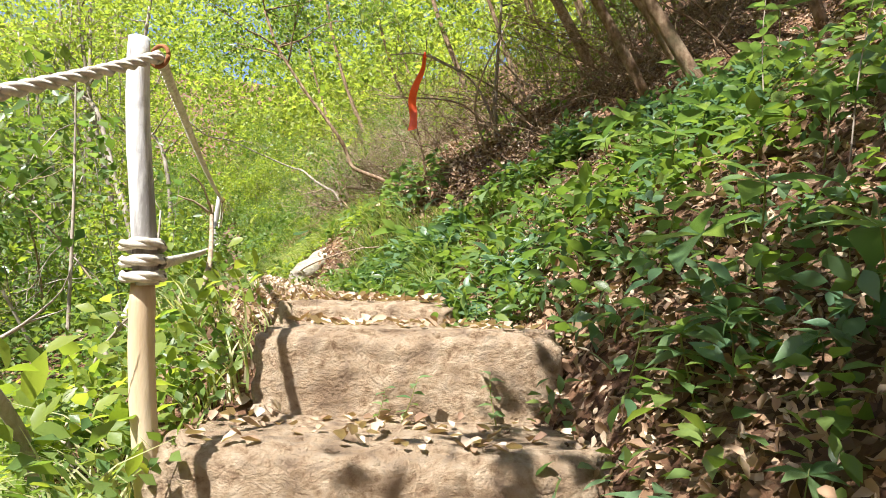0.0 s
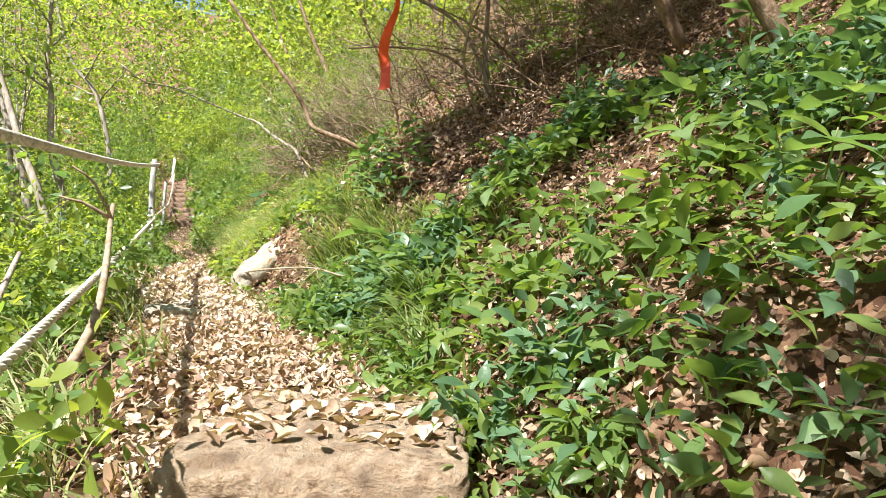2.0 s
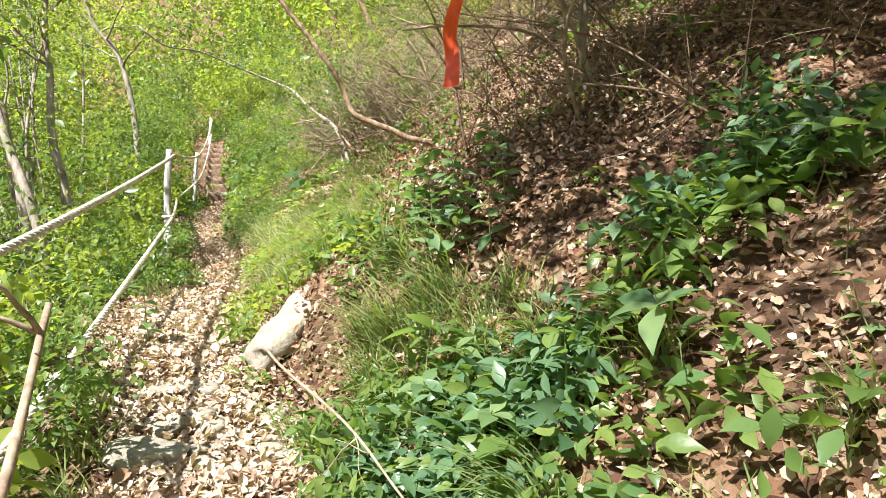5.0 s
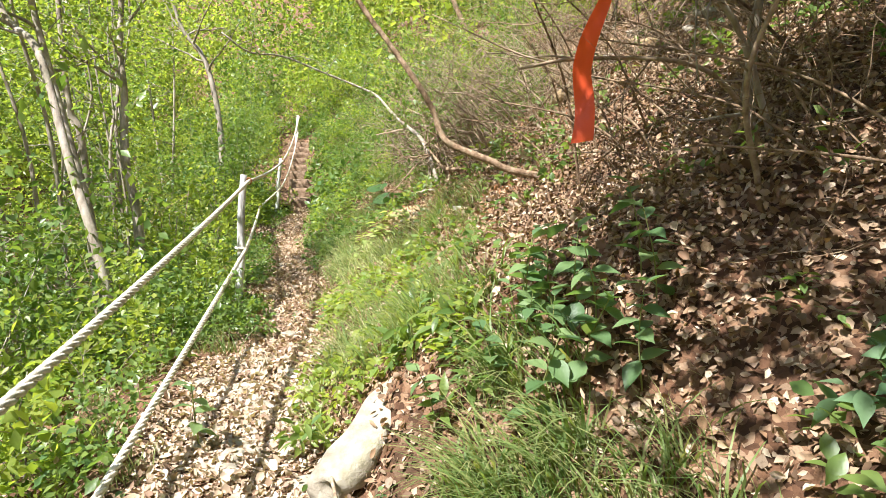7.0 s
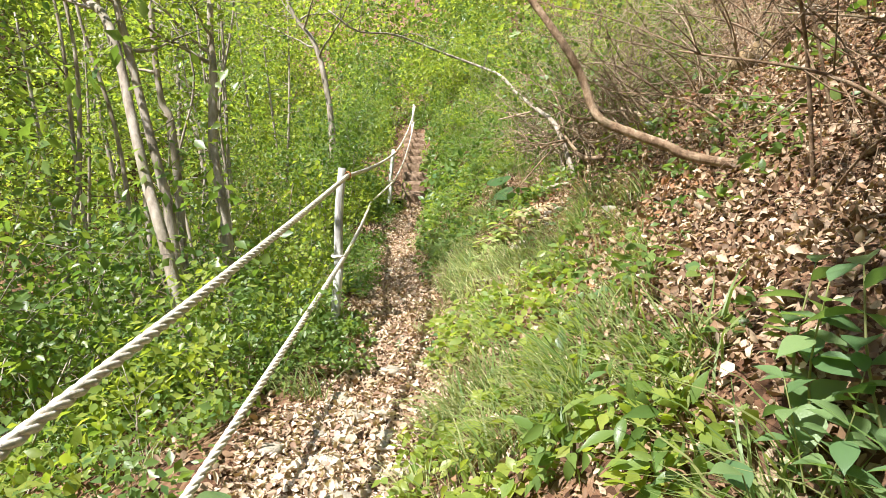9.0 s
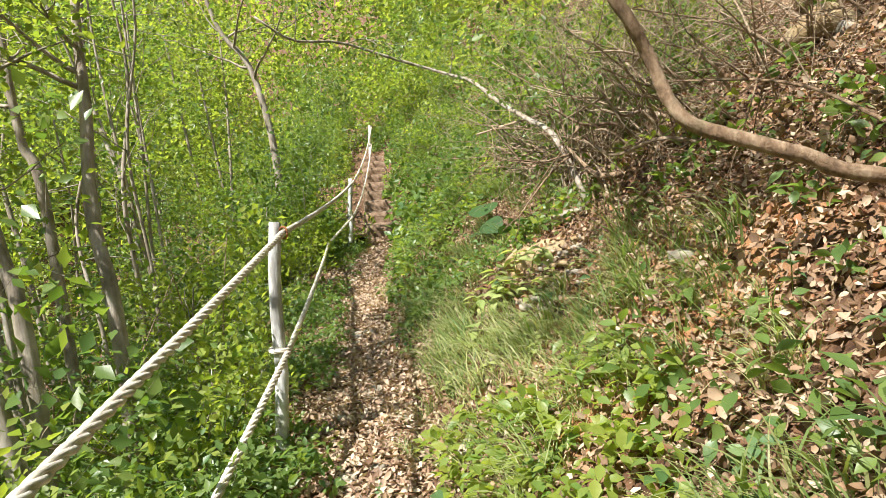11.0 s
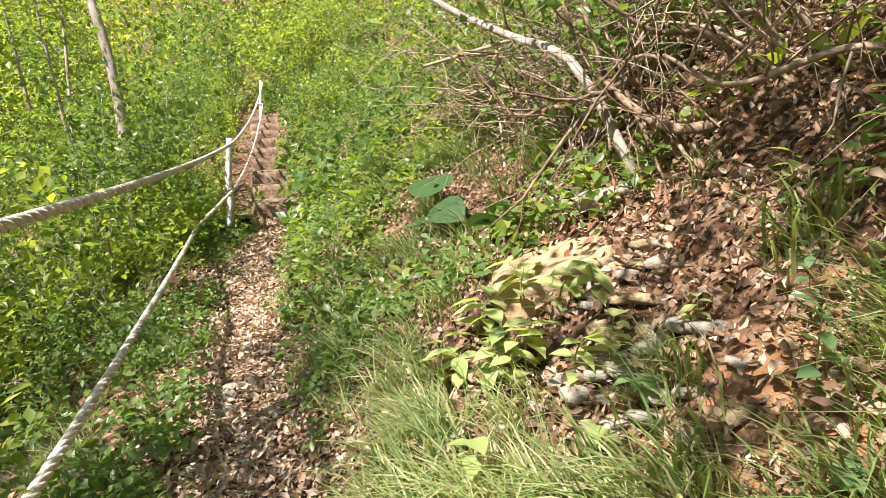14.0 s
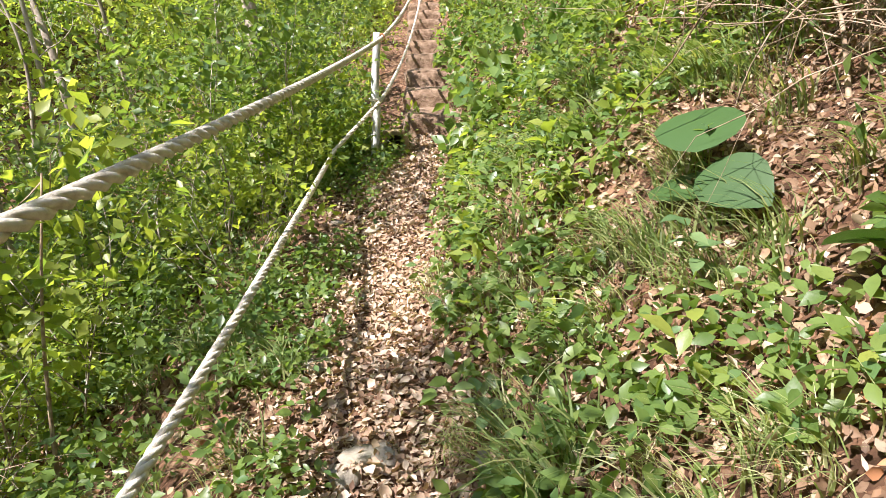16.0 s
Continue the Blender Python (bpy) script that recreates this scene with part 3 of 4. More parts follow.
hollow()
rock("path_rock", -1.10, 5.95, 0.13, 0.44, 0.11, 23, ROCK, "long pale limestone rock edging the path", (24, 6, -16), 0.3, z=1.64)
rock("flat_stone", -1.30, 4.75, 0.16, 0.11, 0.05, 5, ROCK, "flat grey stone at the path's edge", (4, 8, 30), 0.5)
rock("boulder", -2.13, 10.40, 0.36, 0.24, 0.20, 8, OCHRE, "low ochre boulder sunk in the leafy bank", (4, -18, 10), 0.0, cuts=5, z=2.25)
rock("flat_stone", -1.95, 10.62, 0.17, 0.08, 0.045, 12, ROCK, "pale flat stone lying on the leafy bank", (5, -10, 15), 0.6)
rock("white_stone", -1.25, 8.78, 0.07, 0.06, 0.05, 14, ROCK, "small white stone on the reddish bank", (0, 0, 0), 0.6)
rr = np.random.default_rng(21)
for k in range(60):
    x = -2.0 + rr.normal(0, 0.16)
    y = 9.72 + rr.normal(0, 0.28)
    s = rr.uniform(0.022, 0.055)
    rock("rubble_stone", x, y, s * 1.4, s, s * 0.5, 40 + k, ROCK if k % 3 else OCHRE, "pale broken stone in a small heap", (rr.uniform(-20, 20), rr.uniform(-20, 20), rr.uniform(0, 180)), 0.5, "rubble on the bank", 2)
for k in range(26):
    x, y = rr.uniform(-0.6, 1.3), rr.uniform(9.6, 12.4)
    s = rr.uniform(0.06, 0.15)
    rock("slope_stone", x, y, s * 1.3, s, s * 0.7, 90 + k, ROCK if k % 2 else OCHRE, "angular stone half buried in the slope", (rr.uniform(-20, 20), rr.uniform(-30, 10), rr.uniform(0, 180)), 0.4, "stones of the upper slope", 2)
for k in range(110):
    t = rr.uniform(3.4, 13.6) if k < 60 else rr.uniform(4.6, 7.2)
    cx = np.interp(t, LINE[:, 1], LINE[:, 0])
    x = cx + rr.normal(0, 0.22)
    s = rr.uniform(0.025, 0.07)
    rock("path_stone", x, t, s * 1.3, s, s * 0.5, 130 + k, ROCK, "pale flat stone trodden into the path", (rr.uniform(-8, 8), rr.uniform(-8, 8), rr.uniform(0, 180)), 0.3, "stones in the path", 2)


# ---- trunks and branches ----
def limb(points, r0, r1, n=18, sides=9, seed=0, wobble=0.12):
    return tube(smooth_line(points, n), np.linspace(r0, r1, n), sides, wobble, seed)


def grow(rnd, start, way, length, r0, depth, out, bend=0.25, tips=None):
    """A crooked branch with side branches."""
    n = 7 if depth > 1 else 5 if depth > 0 else 4
    p, d = np.array(start, float), np.array(way, float) / np.linalg.norm(way)
    pts = [p.copy()]
    for i in range(n):
        d = d + rnd.normal(0, bend, 3) * 0.5 + np.array((0, 0, 0.02))
        d /= np.linalg.norm(d)
        p = p + d * length / n
        pts.append(p.copy())
        if depth > 0 and i > 1 and rnd.random() < 0.62:
            w = d + rnd.normal(0, 0.55, 3)
            grow(rnd, p, w, length * rnd.uniform(0.4, 0.65), r0 * (1 - i / n * 0.6) * 0.55, depth - 1, out, bend, tips)
    out.append(tube(pts, np.linspace(r0, r0 * 0.35, len(pts)), 6 if r0 > 0.02 else 4 if r0 > 0.011 else 3, 0.15, int(rnd.integers(1e6))))
    if tips is not None:
        tips += pts[3:] if n == 7 else pts[2:]


def leafy(tips, per, size, r, spread_m=0.12, shape=LEAF2, tilt=35):
    t = np.array(tips)
    pos = np.repeat(t, per, 0) + r.normal(0, spread_m, (len(t) * per, 3))
    return mass(shape, pos, turns(len(pos), tilt, r), r.uniform(size * 0.6, size * 1.3, len(pos)))




def tree(points, r0, r1, label, seed, bark=BARK, leaves=GREEN_LIGHT, branches=10, leaf=0.07, per=9, low=0.45, blen=1.2):
    r = np.random.default_rng(seed)
    base = np.array(points[0], float)
    base_z = float(ground(base[0], base[1])) - 0.08
    pts = [np.array((base[0], base[1], min(base_z, base[2]))) - base] + [np.array(p) - base for p in points[1:]]
    if base[2] > base_z + 0.25:
        pts.insert(1, np.zeros(3))
    e = root("tree", label, "tree", pose(*base), "slender trees of the hillside")
    v, f = limb(pts, r0, r1, 26, 10, seed)
    part("trunk", mesh_of("trunk", v, f, bark, True), e)
    line = smooth_line(pts, 60)
    tips, spray = [], []
    for k in range(branches):
        out = []
        g = low + (1 - low) * (k + r.random()) / branches
        p = line[min(59, int(g * 59))]
        w = np.array((r.normal(), r.normal(), r.uniform(0.1, 0.9)))
        grow(r, p, w, blen * r.uniform(0.6, 1.2), max(0.006, r1 * 0.8), 2, out, 0.28, tips)
        part("branch", mesh_of("branch", *out[-1], bark, True), e)
        spray += out[:-1]
    if spray:
        v, f = join(spray)
        tagged(part("twig_spray", mesh_of("twig_spray", v, f, bark, True), e), kind="stuff")
    if per:
        v, f = leafy(tips, per, leaf, r, 0.13, LEAF6 if seed < 100 else LEAF2)
        part("crown", mesh_of("crown", v, f, leaves), e)
    return e


tree([(-4.16, 8.57, 1.3), (-4.24, 8.62, 2.27), (-4.43, 8.72, 2.84), (-4.54, 8.87, 3.51), (-4.66, 9.0, 4.14), (-4.6, 9.2, 6.5)], 0.05, 0.022, "slender pale tree beside the rope fence", 2, BARK, GREEN_LIGHT, 7, 0.06, 4, 0.62, 0.8)
tree([(-4.9, 8.9, 0.9), (-5.14, 9.02, 2.93), (-5.27, 9.02, 3.34), (-5.38, 9.06, 4.05), (-5.6, 9.2, 6.0)], 0.04, 0.02, "thin pale tree among the shrubs", 3, BARK, GREEN_LIGHT, 7, 0.06, 4, 0.62, 0.8)
tree([(-4.15, 8.05, 1.2), (-4.36, 8.16, 2.31), (-4.46, 8.17, 2.71), (-4.9, 8.2, 4.2), (-5.2, 8.1, 6.2)], 0.05, 0.02, "leaning pale tree among the shrubs", 4, BARK, GREEN_LIGHT, 7, 0.06, 4, 0.62, 0.8)
tree([(-3.61, 7.6, 1.3), (-3.81, 7.59, 2.12), (-4.10, 7.68, 2.75), (-4.52, 7.85, 3.68), (-4.99, 7.95, 4.16), (-5.3, 7.9, 6.0)], 0.045, 0.02, "thin leaning tree beside the rope", 5, BARK, GREEN_LIGHT, 7, 0.06, 4, 0.62, 0.8)
tree([(-6.35, 13.65, 1.6), (-6.37, 13.71, 3.0), (-6.45, 13.75, 3.72), (-6.62, 13.78, 4.43), (-6.79, 13.76, 4.84), (-7.15, 13.7, 5.34), (-7.5, 13.6, 6.8)], 0.06, 0.025, "dark-sided slender tree with a forked top", 6, BARK, GREEN_LIGHT, 8, 0.07, 6, 0.5)
tree([(-1.80, 10.60, 2.80), (-2.07, 10.85, 3.16), (-2.37, 11.26, 3.37), (-2.69, 11.64, 3.58), (-3.05, 12.14, 3.86), (-3.45, 12.72, 4.05), (-4.01, 12.52, 4.26), (-4.49, 12.17, 4.44), (-4.79, 11.74, 4.42), (-5.04, 11.47, 4.63)], 0.024, 0.011, "bent pale tree arching from the bank over the path", 7, BARK, GREEN_MID, 5, 0.05, 4, 0.5, 0.7)
r = np.random.default_rng(5)
for k in range(28):
    y = r.uniform(-1, 24)
    cx = np.interp(y, LINE[:, 1], LINE[:, 0])
    x = cx - (r.uniform(5.2, 8.8) if 4 < y < 11.5 else r.uniform(3.0, 8.5) if y > 4 else r.uniform(4.4, 8.8))
    z = float(ground(x, y))
    h = r.uniform(4.5, 8)
    lx, ly = r.normal(-0.05, 0.10), r.normal(0, 0.08)
    tree([(x, y, z), (x + lx * h * 0.3 + r.normal(0, 0.1), y + ly * h * 0.3, z + h * 0.33), (x + lx * h * 0.7 + r.normal(0, 0.12), y + ly * h * 0.7, z + h * 0.66), (x + lx * h, y + ly * h, z + h)],
         r.uniform(0.03, 0.06), 0.014, "slender young tree with light green leaves", 100 + k, BARK, GREEN_LIGHT if k % 3 else GREEN_MID, 10, 0.085, 5, 0.30, 1.1)
# the first nine get extra-dense crowns, added to keep sun off the bank
for k in range(20):
    y = r.uniform(-3, 9) if k < 9 else r.uniform(9, 26)
    cx = np.interp(y, LINE[:, 1], LINE[:, 0])
    x = cx + (r.uniform(2.9, 6) if k < 9 else r.uniform(3.5, 9.5))
    z = float(ground(x, y))
    h = r.uniform(4, 7)
    tree([(x, y, z), (x - 0.15 * h + r.normal(0, 0.1), y, z + h * 0.35), (x - 0.25 * h, y + r.normal(0, 0.2), z + h * 0.7), (x - 0.3 * h, y, z + h)],
         r.uniform(0.05, 0.08), 0.018, "brown-barked tree leaning out from the slope", 200 + k, BARK_WARM, GREEN_MID, 10, 0.09, 15 if k < 9 else 8, 0.45, 1.4)

for k in range(14):
    y = r.uniform(8.2, 13.5)
    cx = np.interp(y, LINE[:, 1], LINE[:, 0])
    x = cx - r.uniform(1.9, 4.6)
    z = float(ground(x, y))
    h = r.uniform(3.2, 5.5)
    lx = r.normal(-0.12, 0.12)
    tree([(x, y, z), (x + lx * h * 0.25 + r.normal(0, 0.06), y + r.normal(0, 0.05), z + h * 0.25), (x + lx * h * 0.5 + r.normal(0, 0.09), y + r.normal(0, 0.08), z + h * 0.5),
          (x + lx * h * 0.75 + r.normal(0, 0.09), y + r.normal(0, 0.1), z + h * 0.75), (x + lx * h, y, z + h)],
         r.uniform(0.02, 0.036), 0.010, "thin crooked pale-barked sapling among the shrubs", 300 + k, BARK, GREEN_LIGHT if k % 2 else GREEN_MID, 5, 0.075, 2, 0.35, 0.9)
# two invented tall trees, added so their crowns darken the hollow
for k, (x, y) in enumerate(((-9.3, 6.6), (-10.2, 8.4))):
    z = float(ground(x, y))
    tree([(x, y, z), (x + 0.1, y, z + 3.0), (x - 0.1, y, z + 6.0), (x + 0.1, y, z + 8.0)], 0.09, 0.03,
         "added tall leafy tree to shade the hollow below the path", 330 + k, BARK, GREEN_MID, 14, 0.13, 12, 0.42, 2.0)
# invented shade trees: crowns sit above the view, on the sun's way to the bank
for k, (y, x, reach, per) in enumerate(((-1.3, 2.2, 2.7, 5), (-0.5, 2.4, 2.4, 5), (0.3, 2.2, 2.2, 4), (4.4, 1.9, 3.3, 2), (5.0, 2.0, 3.2, 4), (5.6, 1.8, 2.8, 4))):
    z = float(ground(x, y))
    tree([(x, y, z), (x - 0.24 * reach, y - 0.1, z + 1.1), (x - 0.55 * reach, y - 0.2, z + 1.8), (x - reach, y - 0.3, z + 2.2)], 0.05, 0.02,
         "added leaning tree with an unseen crown that shades the bank", 350 + k, BARK_WARM, GREEN_MID, 11, 0.11, per, 0.62, 0.9)

# row of added trees whose overhead crowns cast shade on the right slope
for k, y in enumerate((-3.2, -1.6, 0.0, 1.5, 3.0, 4.6, 6.2, 7.6)):
    x = 2.7 + r.uniform(-0.2, 0.5) - (0 if y < 7 else 0.8)
    z = float(ground(x, y))
    tree([(x, y, z), (x - 0.7, y + r.normal(0, 0.1), z + 1.7), (x - 1.9, y + r.normal(0, 0.15), z + 3.2), (x - 3.2, y - 0.2, z + 4.3)], r.uniform(0.04, 0.06), 0.018,
         "added brown-barked tree leaning out to shade the bank", 260 + k, BARK_WARM, GREEN_MID, 11, 0.10, 4 if k < 5 else 15, 0.60, 1.4)

# fallen, bent trunk on the bank
e = root("bent_trunk", "bare brown bent trunk growing low over the bank", "tree trunk", pose(-0.62, 8.43, 2.8))
o = np.array((-0.62, 8.43, 2.8))
v, f = limb([np.array(p) - o for p in ((0.1, 8.2, 2.70), (-0.71, 8.12, 2.81), (-0.9, 8.1, 2.88), (-1.09, 8.09, 2.95), (-1.23, 8.1, 3.01), (-1.30, 8.12, 3.10), (-1.36, 8.12, 3.25), (-1.46, 8.05, 3.43), (-1.68, 8.05, 3.72), (-1.9, 8.06, 4.0), (-2.3, 8.1, 4.6), (-2.5, 8.1, 5.1))], 0.027, 0.017, 70, 12, 3, 0.22)
part("trunk", mesh_of("trunk", v, f, BARK_WARM, True), e)
tips, spray = [], []
r = np.random.default_rng(9)
for p in ((-2.15, 8.08, 4.4), (-2.3, 8.1, 4.6), (-2.5, 8.1, 5.1)):
    for _ in range(3):
        out = []
        grow(r, np.array(p) - o, (r.normal(), r.normal(), 0.5), 1.0, 0.014, 2, out, 0.28, tips)
        part("branch", mesh_of("branch", *out[-1], BARK_WARM, True), e)
        spray += out[:-1]
v, f = join(spray)
tagged(part("twig_spray", mesh_of("twig_spray", v, f, BARK_WARM, True), e), kind="stuff")
v, f = leafy(tips, 8, 0.07, r)
part("crown", mesh_of("crown", v, f, GREEN_MID), e)

# branch that carries the ribbon
def dead_branch(points, r0, label, seed, mat_=TWIG, twigs=6, tl=0.5):
    r = np.random.default_rng(seed)
    o = np.array(points[0], float)
    gz = float(ground(o[0] + 0.12, o[1] + 0.05)) - 0.06
    if o[2] > gz + 0.02:
        points = [(o[0] + 0.12, o[1] + 0.05, gz)] + list(points)
        o = np.array(points[0], float)
    e = root("dead_branch", label, "branch", pose(*o), "dead branches on the slope")
    loc = [np.array(p) - o for p in points]
    v, f = limb(loc, r0, r0 * 0.4, 22, 7, seed)
    part("stem", mesh_of("stem", v, f, mat_, True), e)
    line = smooth_line(loc, 40)
    out = []
    for k in range(twigs):
        p = line[int(r.uniform(6, 39))]
        grow(r, p, r.normal(0, 1, 3) + np.array((0, 0, 0.2)), tl * r.uniform(0.5, 1.2), r0 * 0.4, 1, out, 0.3)
    v, f = join(out)
    tagged(part("brushwood", mesh_of("brushwood", v, f, mat_, True), e), kind="stuff")


dead_branch([(0.55, 6.4, 2.75), (0.35, 6.3, 3.1), (0.11, 6.1, 3.22), (-0.3, 5.98, 3.22), (-0.52, 5.83, 3.16)], 0.014, "thin dead branch crossing behind the marker tape", 1)
dead_branch([(0.6, 6.6, 2.9), (0.3, 6.3, 3.45), (-0.05, 6.05, 3.60), (-0.27, 5.96, 3.64), (-0.5, 5.9, 3.60)], 0.016, "dark thin branch that carries the marker tape", 2, BARK)
dead_branch([(0.52, 6.74, 2.85), (0.50, 6.72, 3.5), (0.55, 6.6, 4.6)], 0.03, "thin dark upright stem on the slope", 3, BARK)
dead_branch([(0.42, 6.12, 2.7), (0.30, 5.9, 3.2), (0.6, 5.7, 3.9)], 0.014, "thin grey dead stem on the slope", 4)
dead_branch([(-1.30, 5.9, 1.55), (-0.95, 5.2, 1.60), (-0.5, 4.45, 1.64), (-0.25, 4.0, 1.62)], 0.008, "long dead stick lying beside the path", 5, TWIG, 3, 0.2)
dead_branch([(-1.55, 9.35, 2.28), (-1.35, 9.75, 2.55), (-1.05, 10.2, 2.85)], 0.016, "pale dead stick lying on the leafy bank", 6, TWIG, 2, 0.2)
dead_branch([(-1.25, 10.6, 2.95), (-1.67, 10.45, 2.85), (-1.85, 10.6, 2.95), (-1.98, 10.7, 3.1)], 0.028, "twisted brown root-like branch over the bank", 7, BARK_WARM, 10, 0.7)
dead_branch([(-1.0, 10.9, 3.1), (-1.5, 11.2, 3.35), (-2.2, 11.4, 3.4), (-2.9, 11.6, 3.3)], 0.022, "pale crooked fallen branch on the slope", 8, TWIG, 12, 0.8)
dead_branch([(-0.9, 10.0, 2.95), (-1.3, 9.9, 3.05), (-1.6, 10.1, 2.98), (-1.8, 10.2, 3.1)], 0.016, "pale forked twig reaching over the bank", 9, TWIG, 9, 0.6)
dead_branch([(-1.05, 3.1, 1.1), (-1.25, 3.9, 1.45), (-1.55, 4.6, 1.95)], 0.03, "broken pale stake leaning beside the path", 10, TWIG, 3, 0.3)
dead_branch([(-0.9, 1.9, 0.9), (-0.75, 1.2, 1.35), (-0.72, 0.7, 1.45), (-0.95, 0.1, 1.5)], 0.022, "grey dead bough leaning beside the fence post", 12, BARK, 3, 0.3)
dead_branch([(-0.95, 2.2, 0.8), (-1.3, 3.2, 1.3), (-1.7, 4.1, 1.7)], 0.028, "grey dead branch leaning by the steps", 11, BARK, 5, 0.5)
r = np.random.default_rng(31)
for k in range(210):
    y = (r.uniform(5.2, 8.5), r.uniform(9.3, 12.5), r.uniform(9.5, 15))[k % 3]
    cx = np.interp(y, LINE[:, 1], LINE[:, 0])
    x = cx + (r.uniform(2.0, 4.4) if y < 8.6 else r.uniform(1.7, 3.8))
    z = float(ground(x, y))
    w = np.array((r.normal(-0.6, 0.5), r.normal(-0.2, 0.6), r.uniform(0.1, 0.7)))
    w /= np.linalg.norm(w)
    ln = r.uniform(0.7, 1.7)
    if su(x + w[0] * ln, y + w[1] * ln)[0] < 1.2 or abs(float(su(x + w[0] * ln, y + w[1] * ln)[0])) < 0.9:
        continue
    dead_branch([(x, y, z - 0.03), (x + w[0] * ln * 0.4, y + w[1] * ln * 0.4, z + 0.1 + w[2] * ln * 0.4), (x + w[0] * ln, y + w[1] * ln, z + 0.12 + w[2] * ln * 0.7)],
                r.uniform(0.004, 0.011), "thin dead brushwood branch on the slope", 300 + k, TWIG if k % 3 else BARK_WARM, 10, 0.75)


for k in range(46):
    y = r.uniform(1.5, 14)
    cx = np.interp(y, LINE[:, 1], LINE[:, 0])
    x = cx - r.uniform(1.0, 3.4)
    z = float(ground(x, y))
    ln = r.uniform(0.8, 2.0)
    lx, ly = r.normal(0, 0.45), r.normal(0, 0.45)
    if su(x + lx * ln, y + ly * ln)[0] > -1.1:
        continue
    dead_branch([(x, y, z - 0.03), (x + lx * ln * 0.4, y + ly * ln * 0.4, z + ln * 0.45), (x + lx * ln, y + ly * ln, z + ln * 0.85)],
                r.uniform(0.006, 0.013), "thin pale dead stem among the shrubs", 500 + k, TWIG if k % 2 else BARK, 4, 0.6)


for k in range(16):
    y = r.uniform(9.9, 12.3)
    cx = np.interp(y, LINE[:, 1], LINE[:, 0])
    x = cx + r.uniform(2.2, 3.1)
    z = float(ground(x, y))
    ln = r.uniform(0.7, 1.1)
    wx, wy = -r.uniform(0.5, 0.85), r.uniform(-0.7, 0.5)
    dead_branch([(x, y, z - 0.03), (x + wx * ln * 0.3, y + wy * ln * 0.3 + r.normal(0, 0.06), z + 0.16), (x + wx * ln * 0.65, y + wy * ln * 0.65, z + r.uniform(0.12, 0.3)), (x + wx * ln, y + wy * ln, z + r.uniform(0.15, 0.5))],
                r.uniform(0.010, 0.020), "twisted pale branch sprawling over the bank", 600 + k, TWIG if k % 3 else BARK_WARM, 8, 0.7)
for k in range(24):
    y = r.uniform(8.6, 13.4)
    cx = np.interp(y, LINE[:, 1], LINE[:, 0])
    x = cx - r.uniform(1.3, 2.8)
    z = float(ground(x, y))
    ln, wx, wy = r.uniform(0.7, 1.5), r.normal(-0.2, 0.5), r.normal(0, 0.6)
    if su(x + wx * ln, y + wy * ln)[0] > -1.0:
        continue
    dead_branch([(x, y, z - 0.03), (x + wx * ln * 0.5, y + wy * ln * 0.5, z + 0.45), (x + wx * ln, y + wy * ln, z + r.uniform(0.4, 0.8))],
                r.uniform(0.006, 0.012), "dry grey branch tangled in the shrubs", 640 + k, BARK if k % 2 else TWIG, 8, 0.6)


# ---- shrubs ----
def shrub(seed, height, leaf, per, material, label, tips_keep=1.0):
    r = np.random.default_rng(seed)
    e = root("shrub", label, "shrub", None, "shrubs of the hillside")
    tips, spray = [], []
    for k in range(4):
        out = []
        w = np.array((r.normal(0, 0.45), r.normal(0, 0.45), 1.0))
        grow(r, (r.normal(0, 0.06), r.normal(0, 0.06), -0.12), w, height * r.uniform(0.7, 1.1), 0.010, 2, out, 0.26, tips)
        part("stem", mesh_of("stem", *out[-1], BARK, True), e)
        spray += out[:-1]
    v, f = join(spray)
    tagged(part("twig_spray", mesh_of("twig_spray", v, f, BARK, True), e), kind="stuff")
    v, f = leafy(tips, per, leaf, r, 0.09, LEAF2, 38)
    part("foliage", mesh_of("foliage", v, f, material), e)
    return e


KINDS = [shrub(1, 1.2, 0.082, 6, GREEN_LIGHT, "dense green shrub with small oval leaves"), shrub(2, 1.5, 0.10, 5, GREEN_LIGHT, "light green leafy shrub on the slope"),
         shrub(3, 0.8, 0.074, 6, GREEN_MID, "low green shrub with small leaves"), shrub(4, 1.9, 0.092, 6, GREEN_MID, "tall green shrub with thin stems")]


def plant_shrub(k, x, y, s, r):
    m = pose(x, y, float(ground(x, y)), r.normal(0, 5), r.normal(0, 5), r.uniform(0, 360)) @ Matrix.Scale(s, 4)
    c = copy_thing(KINDS[k], m)
    c.scale = (s, s, s)
    return c


r = np.random.default_rng(77)
for k in range(125):
    y = r.uniform(-1.5, 26)
    cx = np.interp(y, LINE[:, 1], LINE[:, 0])
    q = r.uniform(0, 1) ** 1.3
    u = 0.85 + q * 6.5
    kk = int(r.integers(4)) if u > 1.6 else (2 if r.random() < 0.7 else 0)
    s = r.uniform(0.55, 0.95) * (0.75 if u < 1.5 else 1.1)
    plant_shrub(kk, cx - u, y, s, r)
for k in range(55):
    y = r.uniform(7.5, 27)
    cx = np.interp(y, LINE[:, 1], LINE[:, 0])
    u = r.uniform(0.9, 7) if y > 12.5 else r.uniform(2.6, 7)
    plant_shrub(int(r.integers(4)), cx + u, y, r.uniform(0.5, 0.95) * (0.6 if u < 1.6 else 1), r)
for k in range(26):
    y = r.uniform(21.5, 27)
    cx = np.interp(y, LINE[:, 1], LINE[:, 0])
    plant_shrub(int(r.integers(4)), cx + r.uniform(-3, 3), y, r.uniform(0.9, 1.4), r)
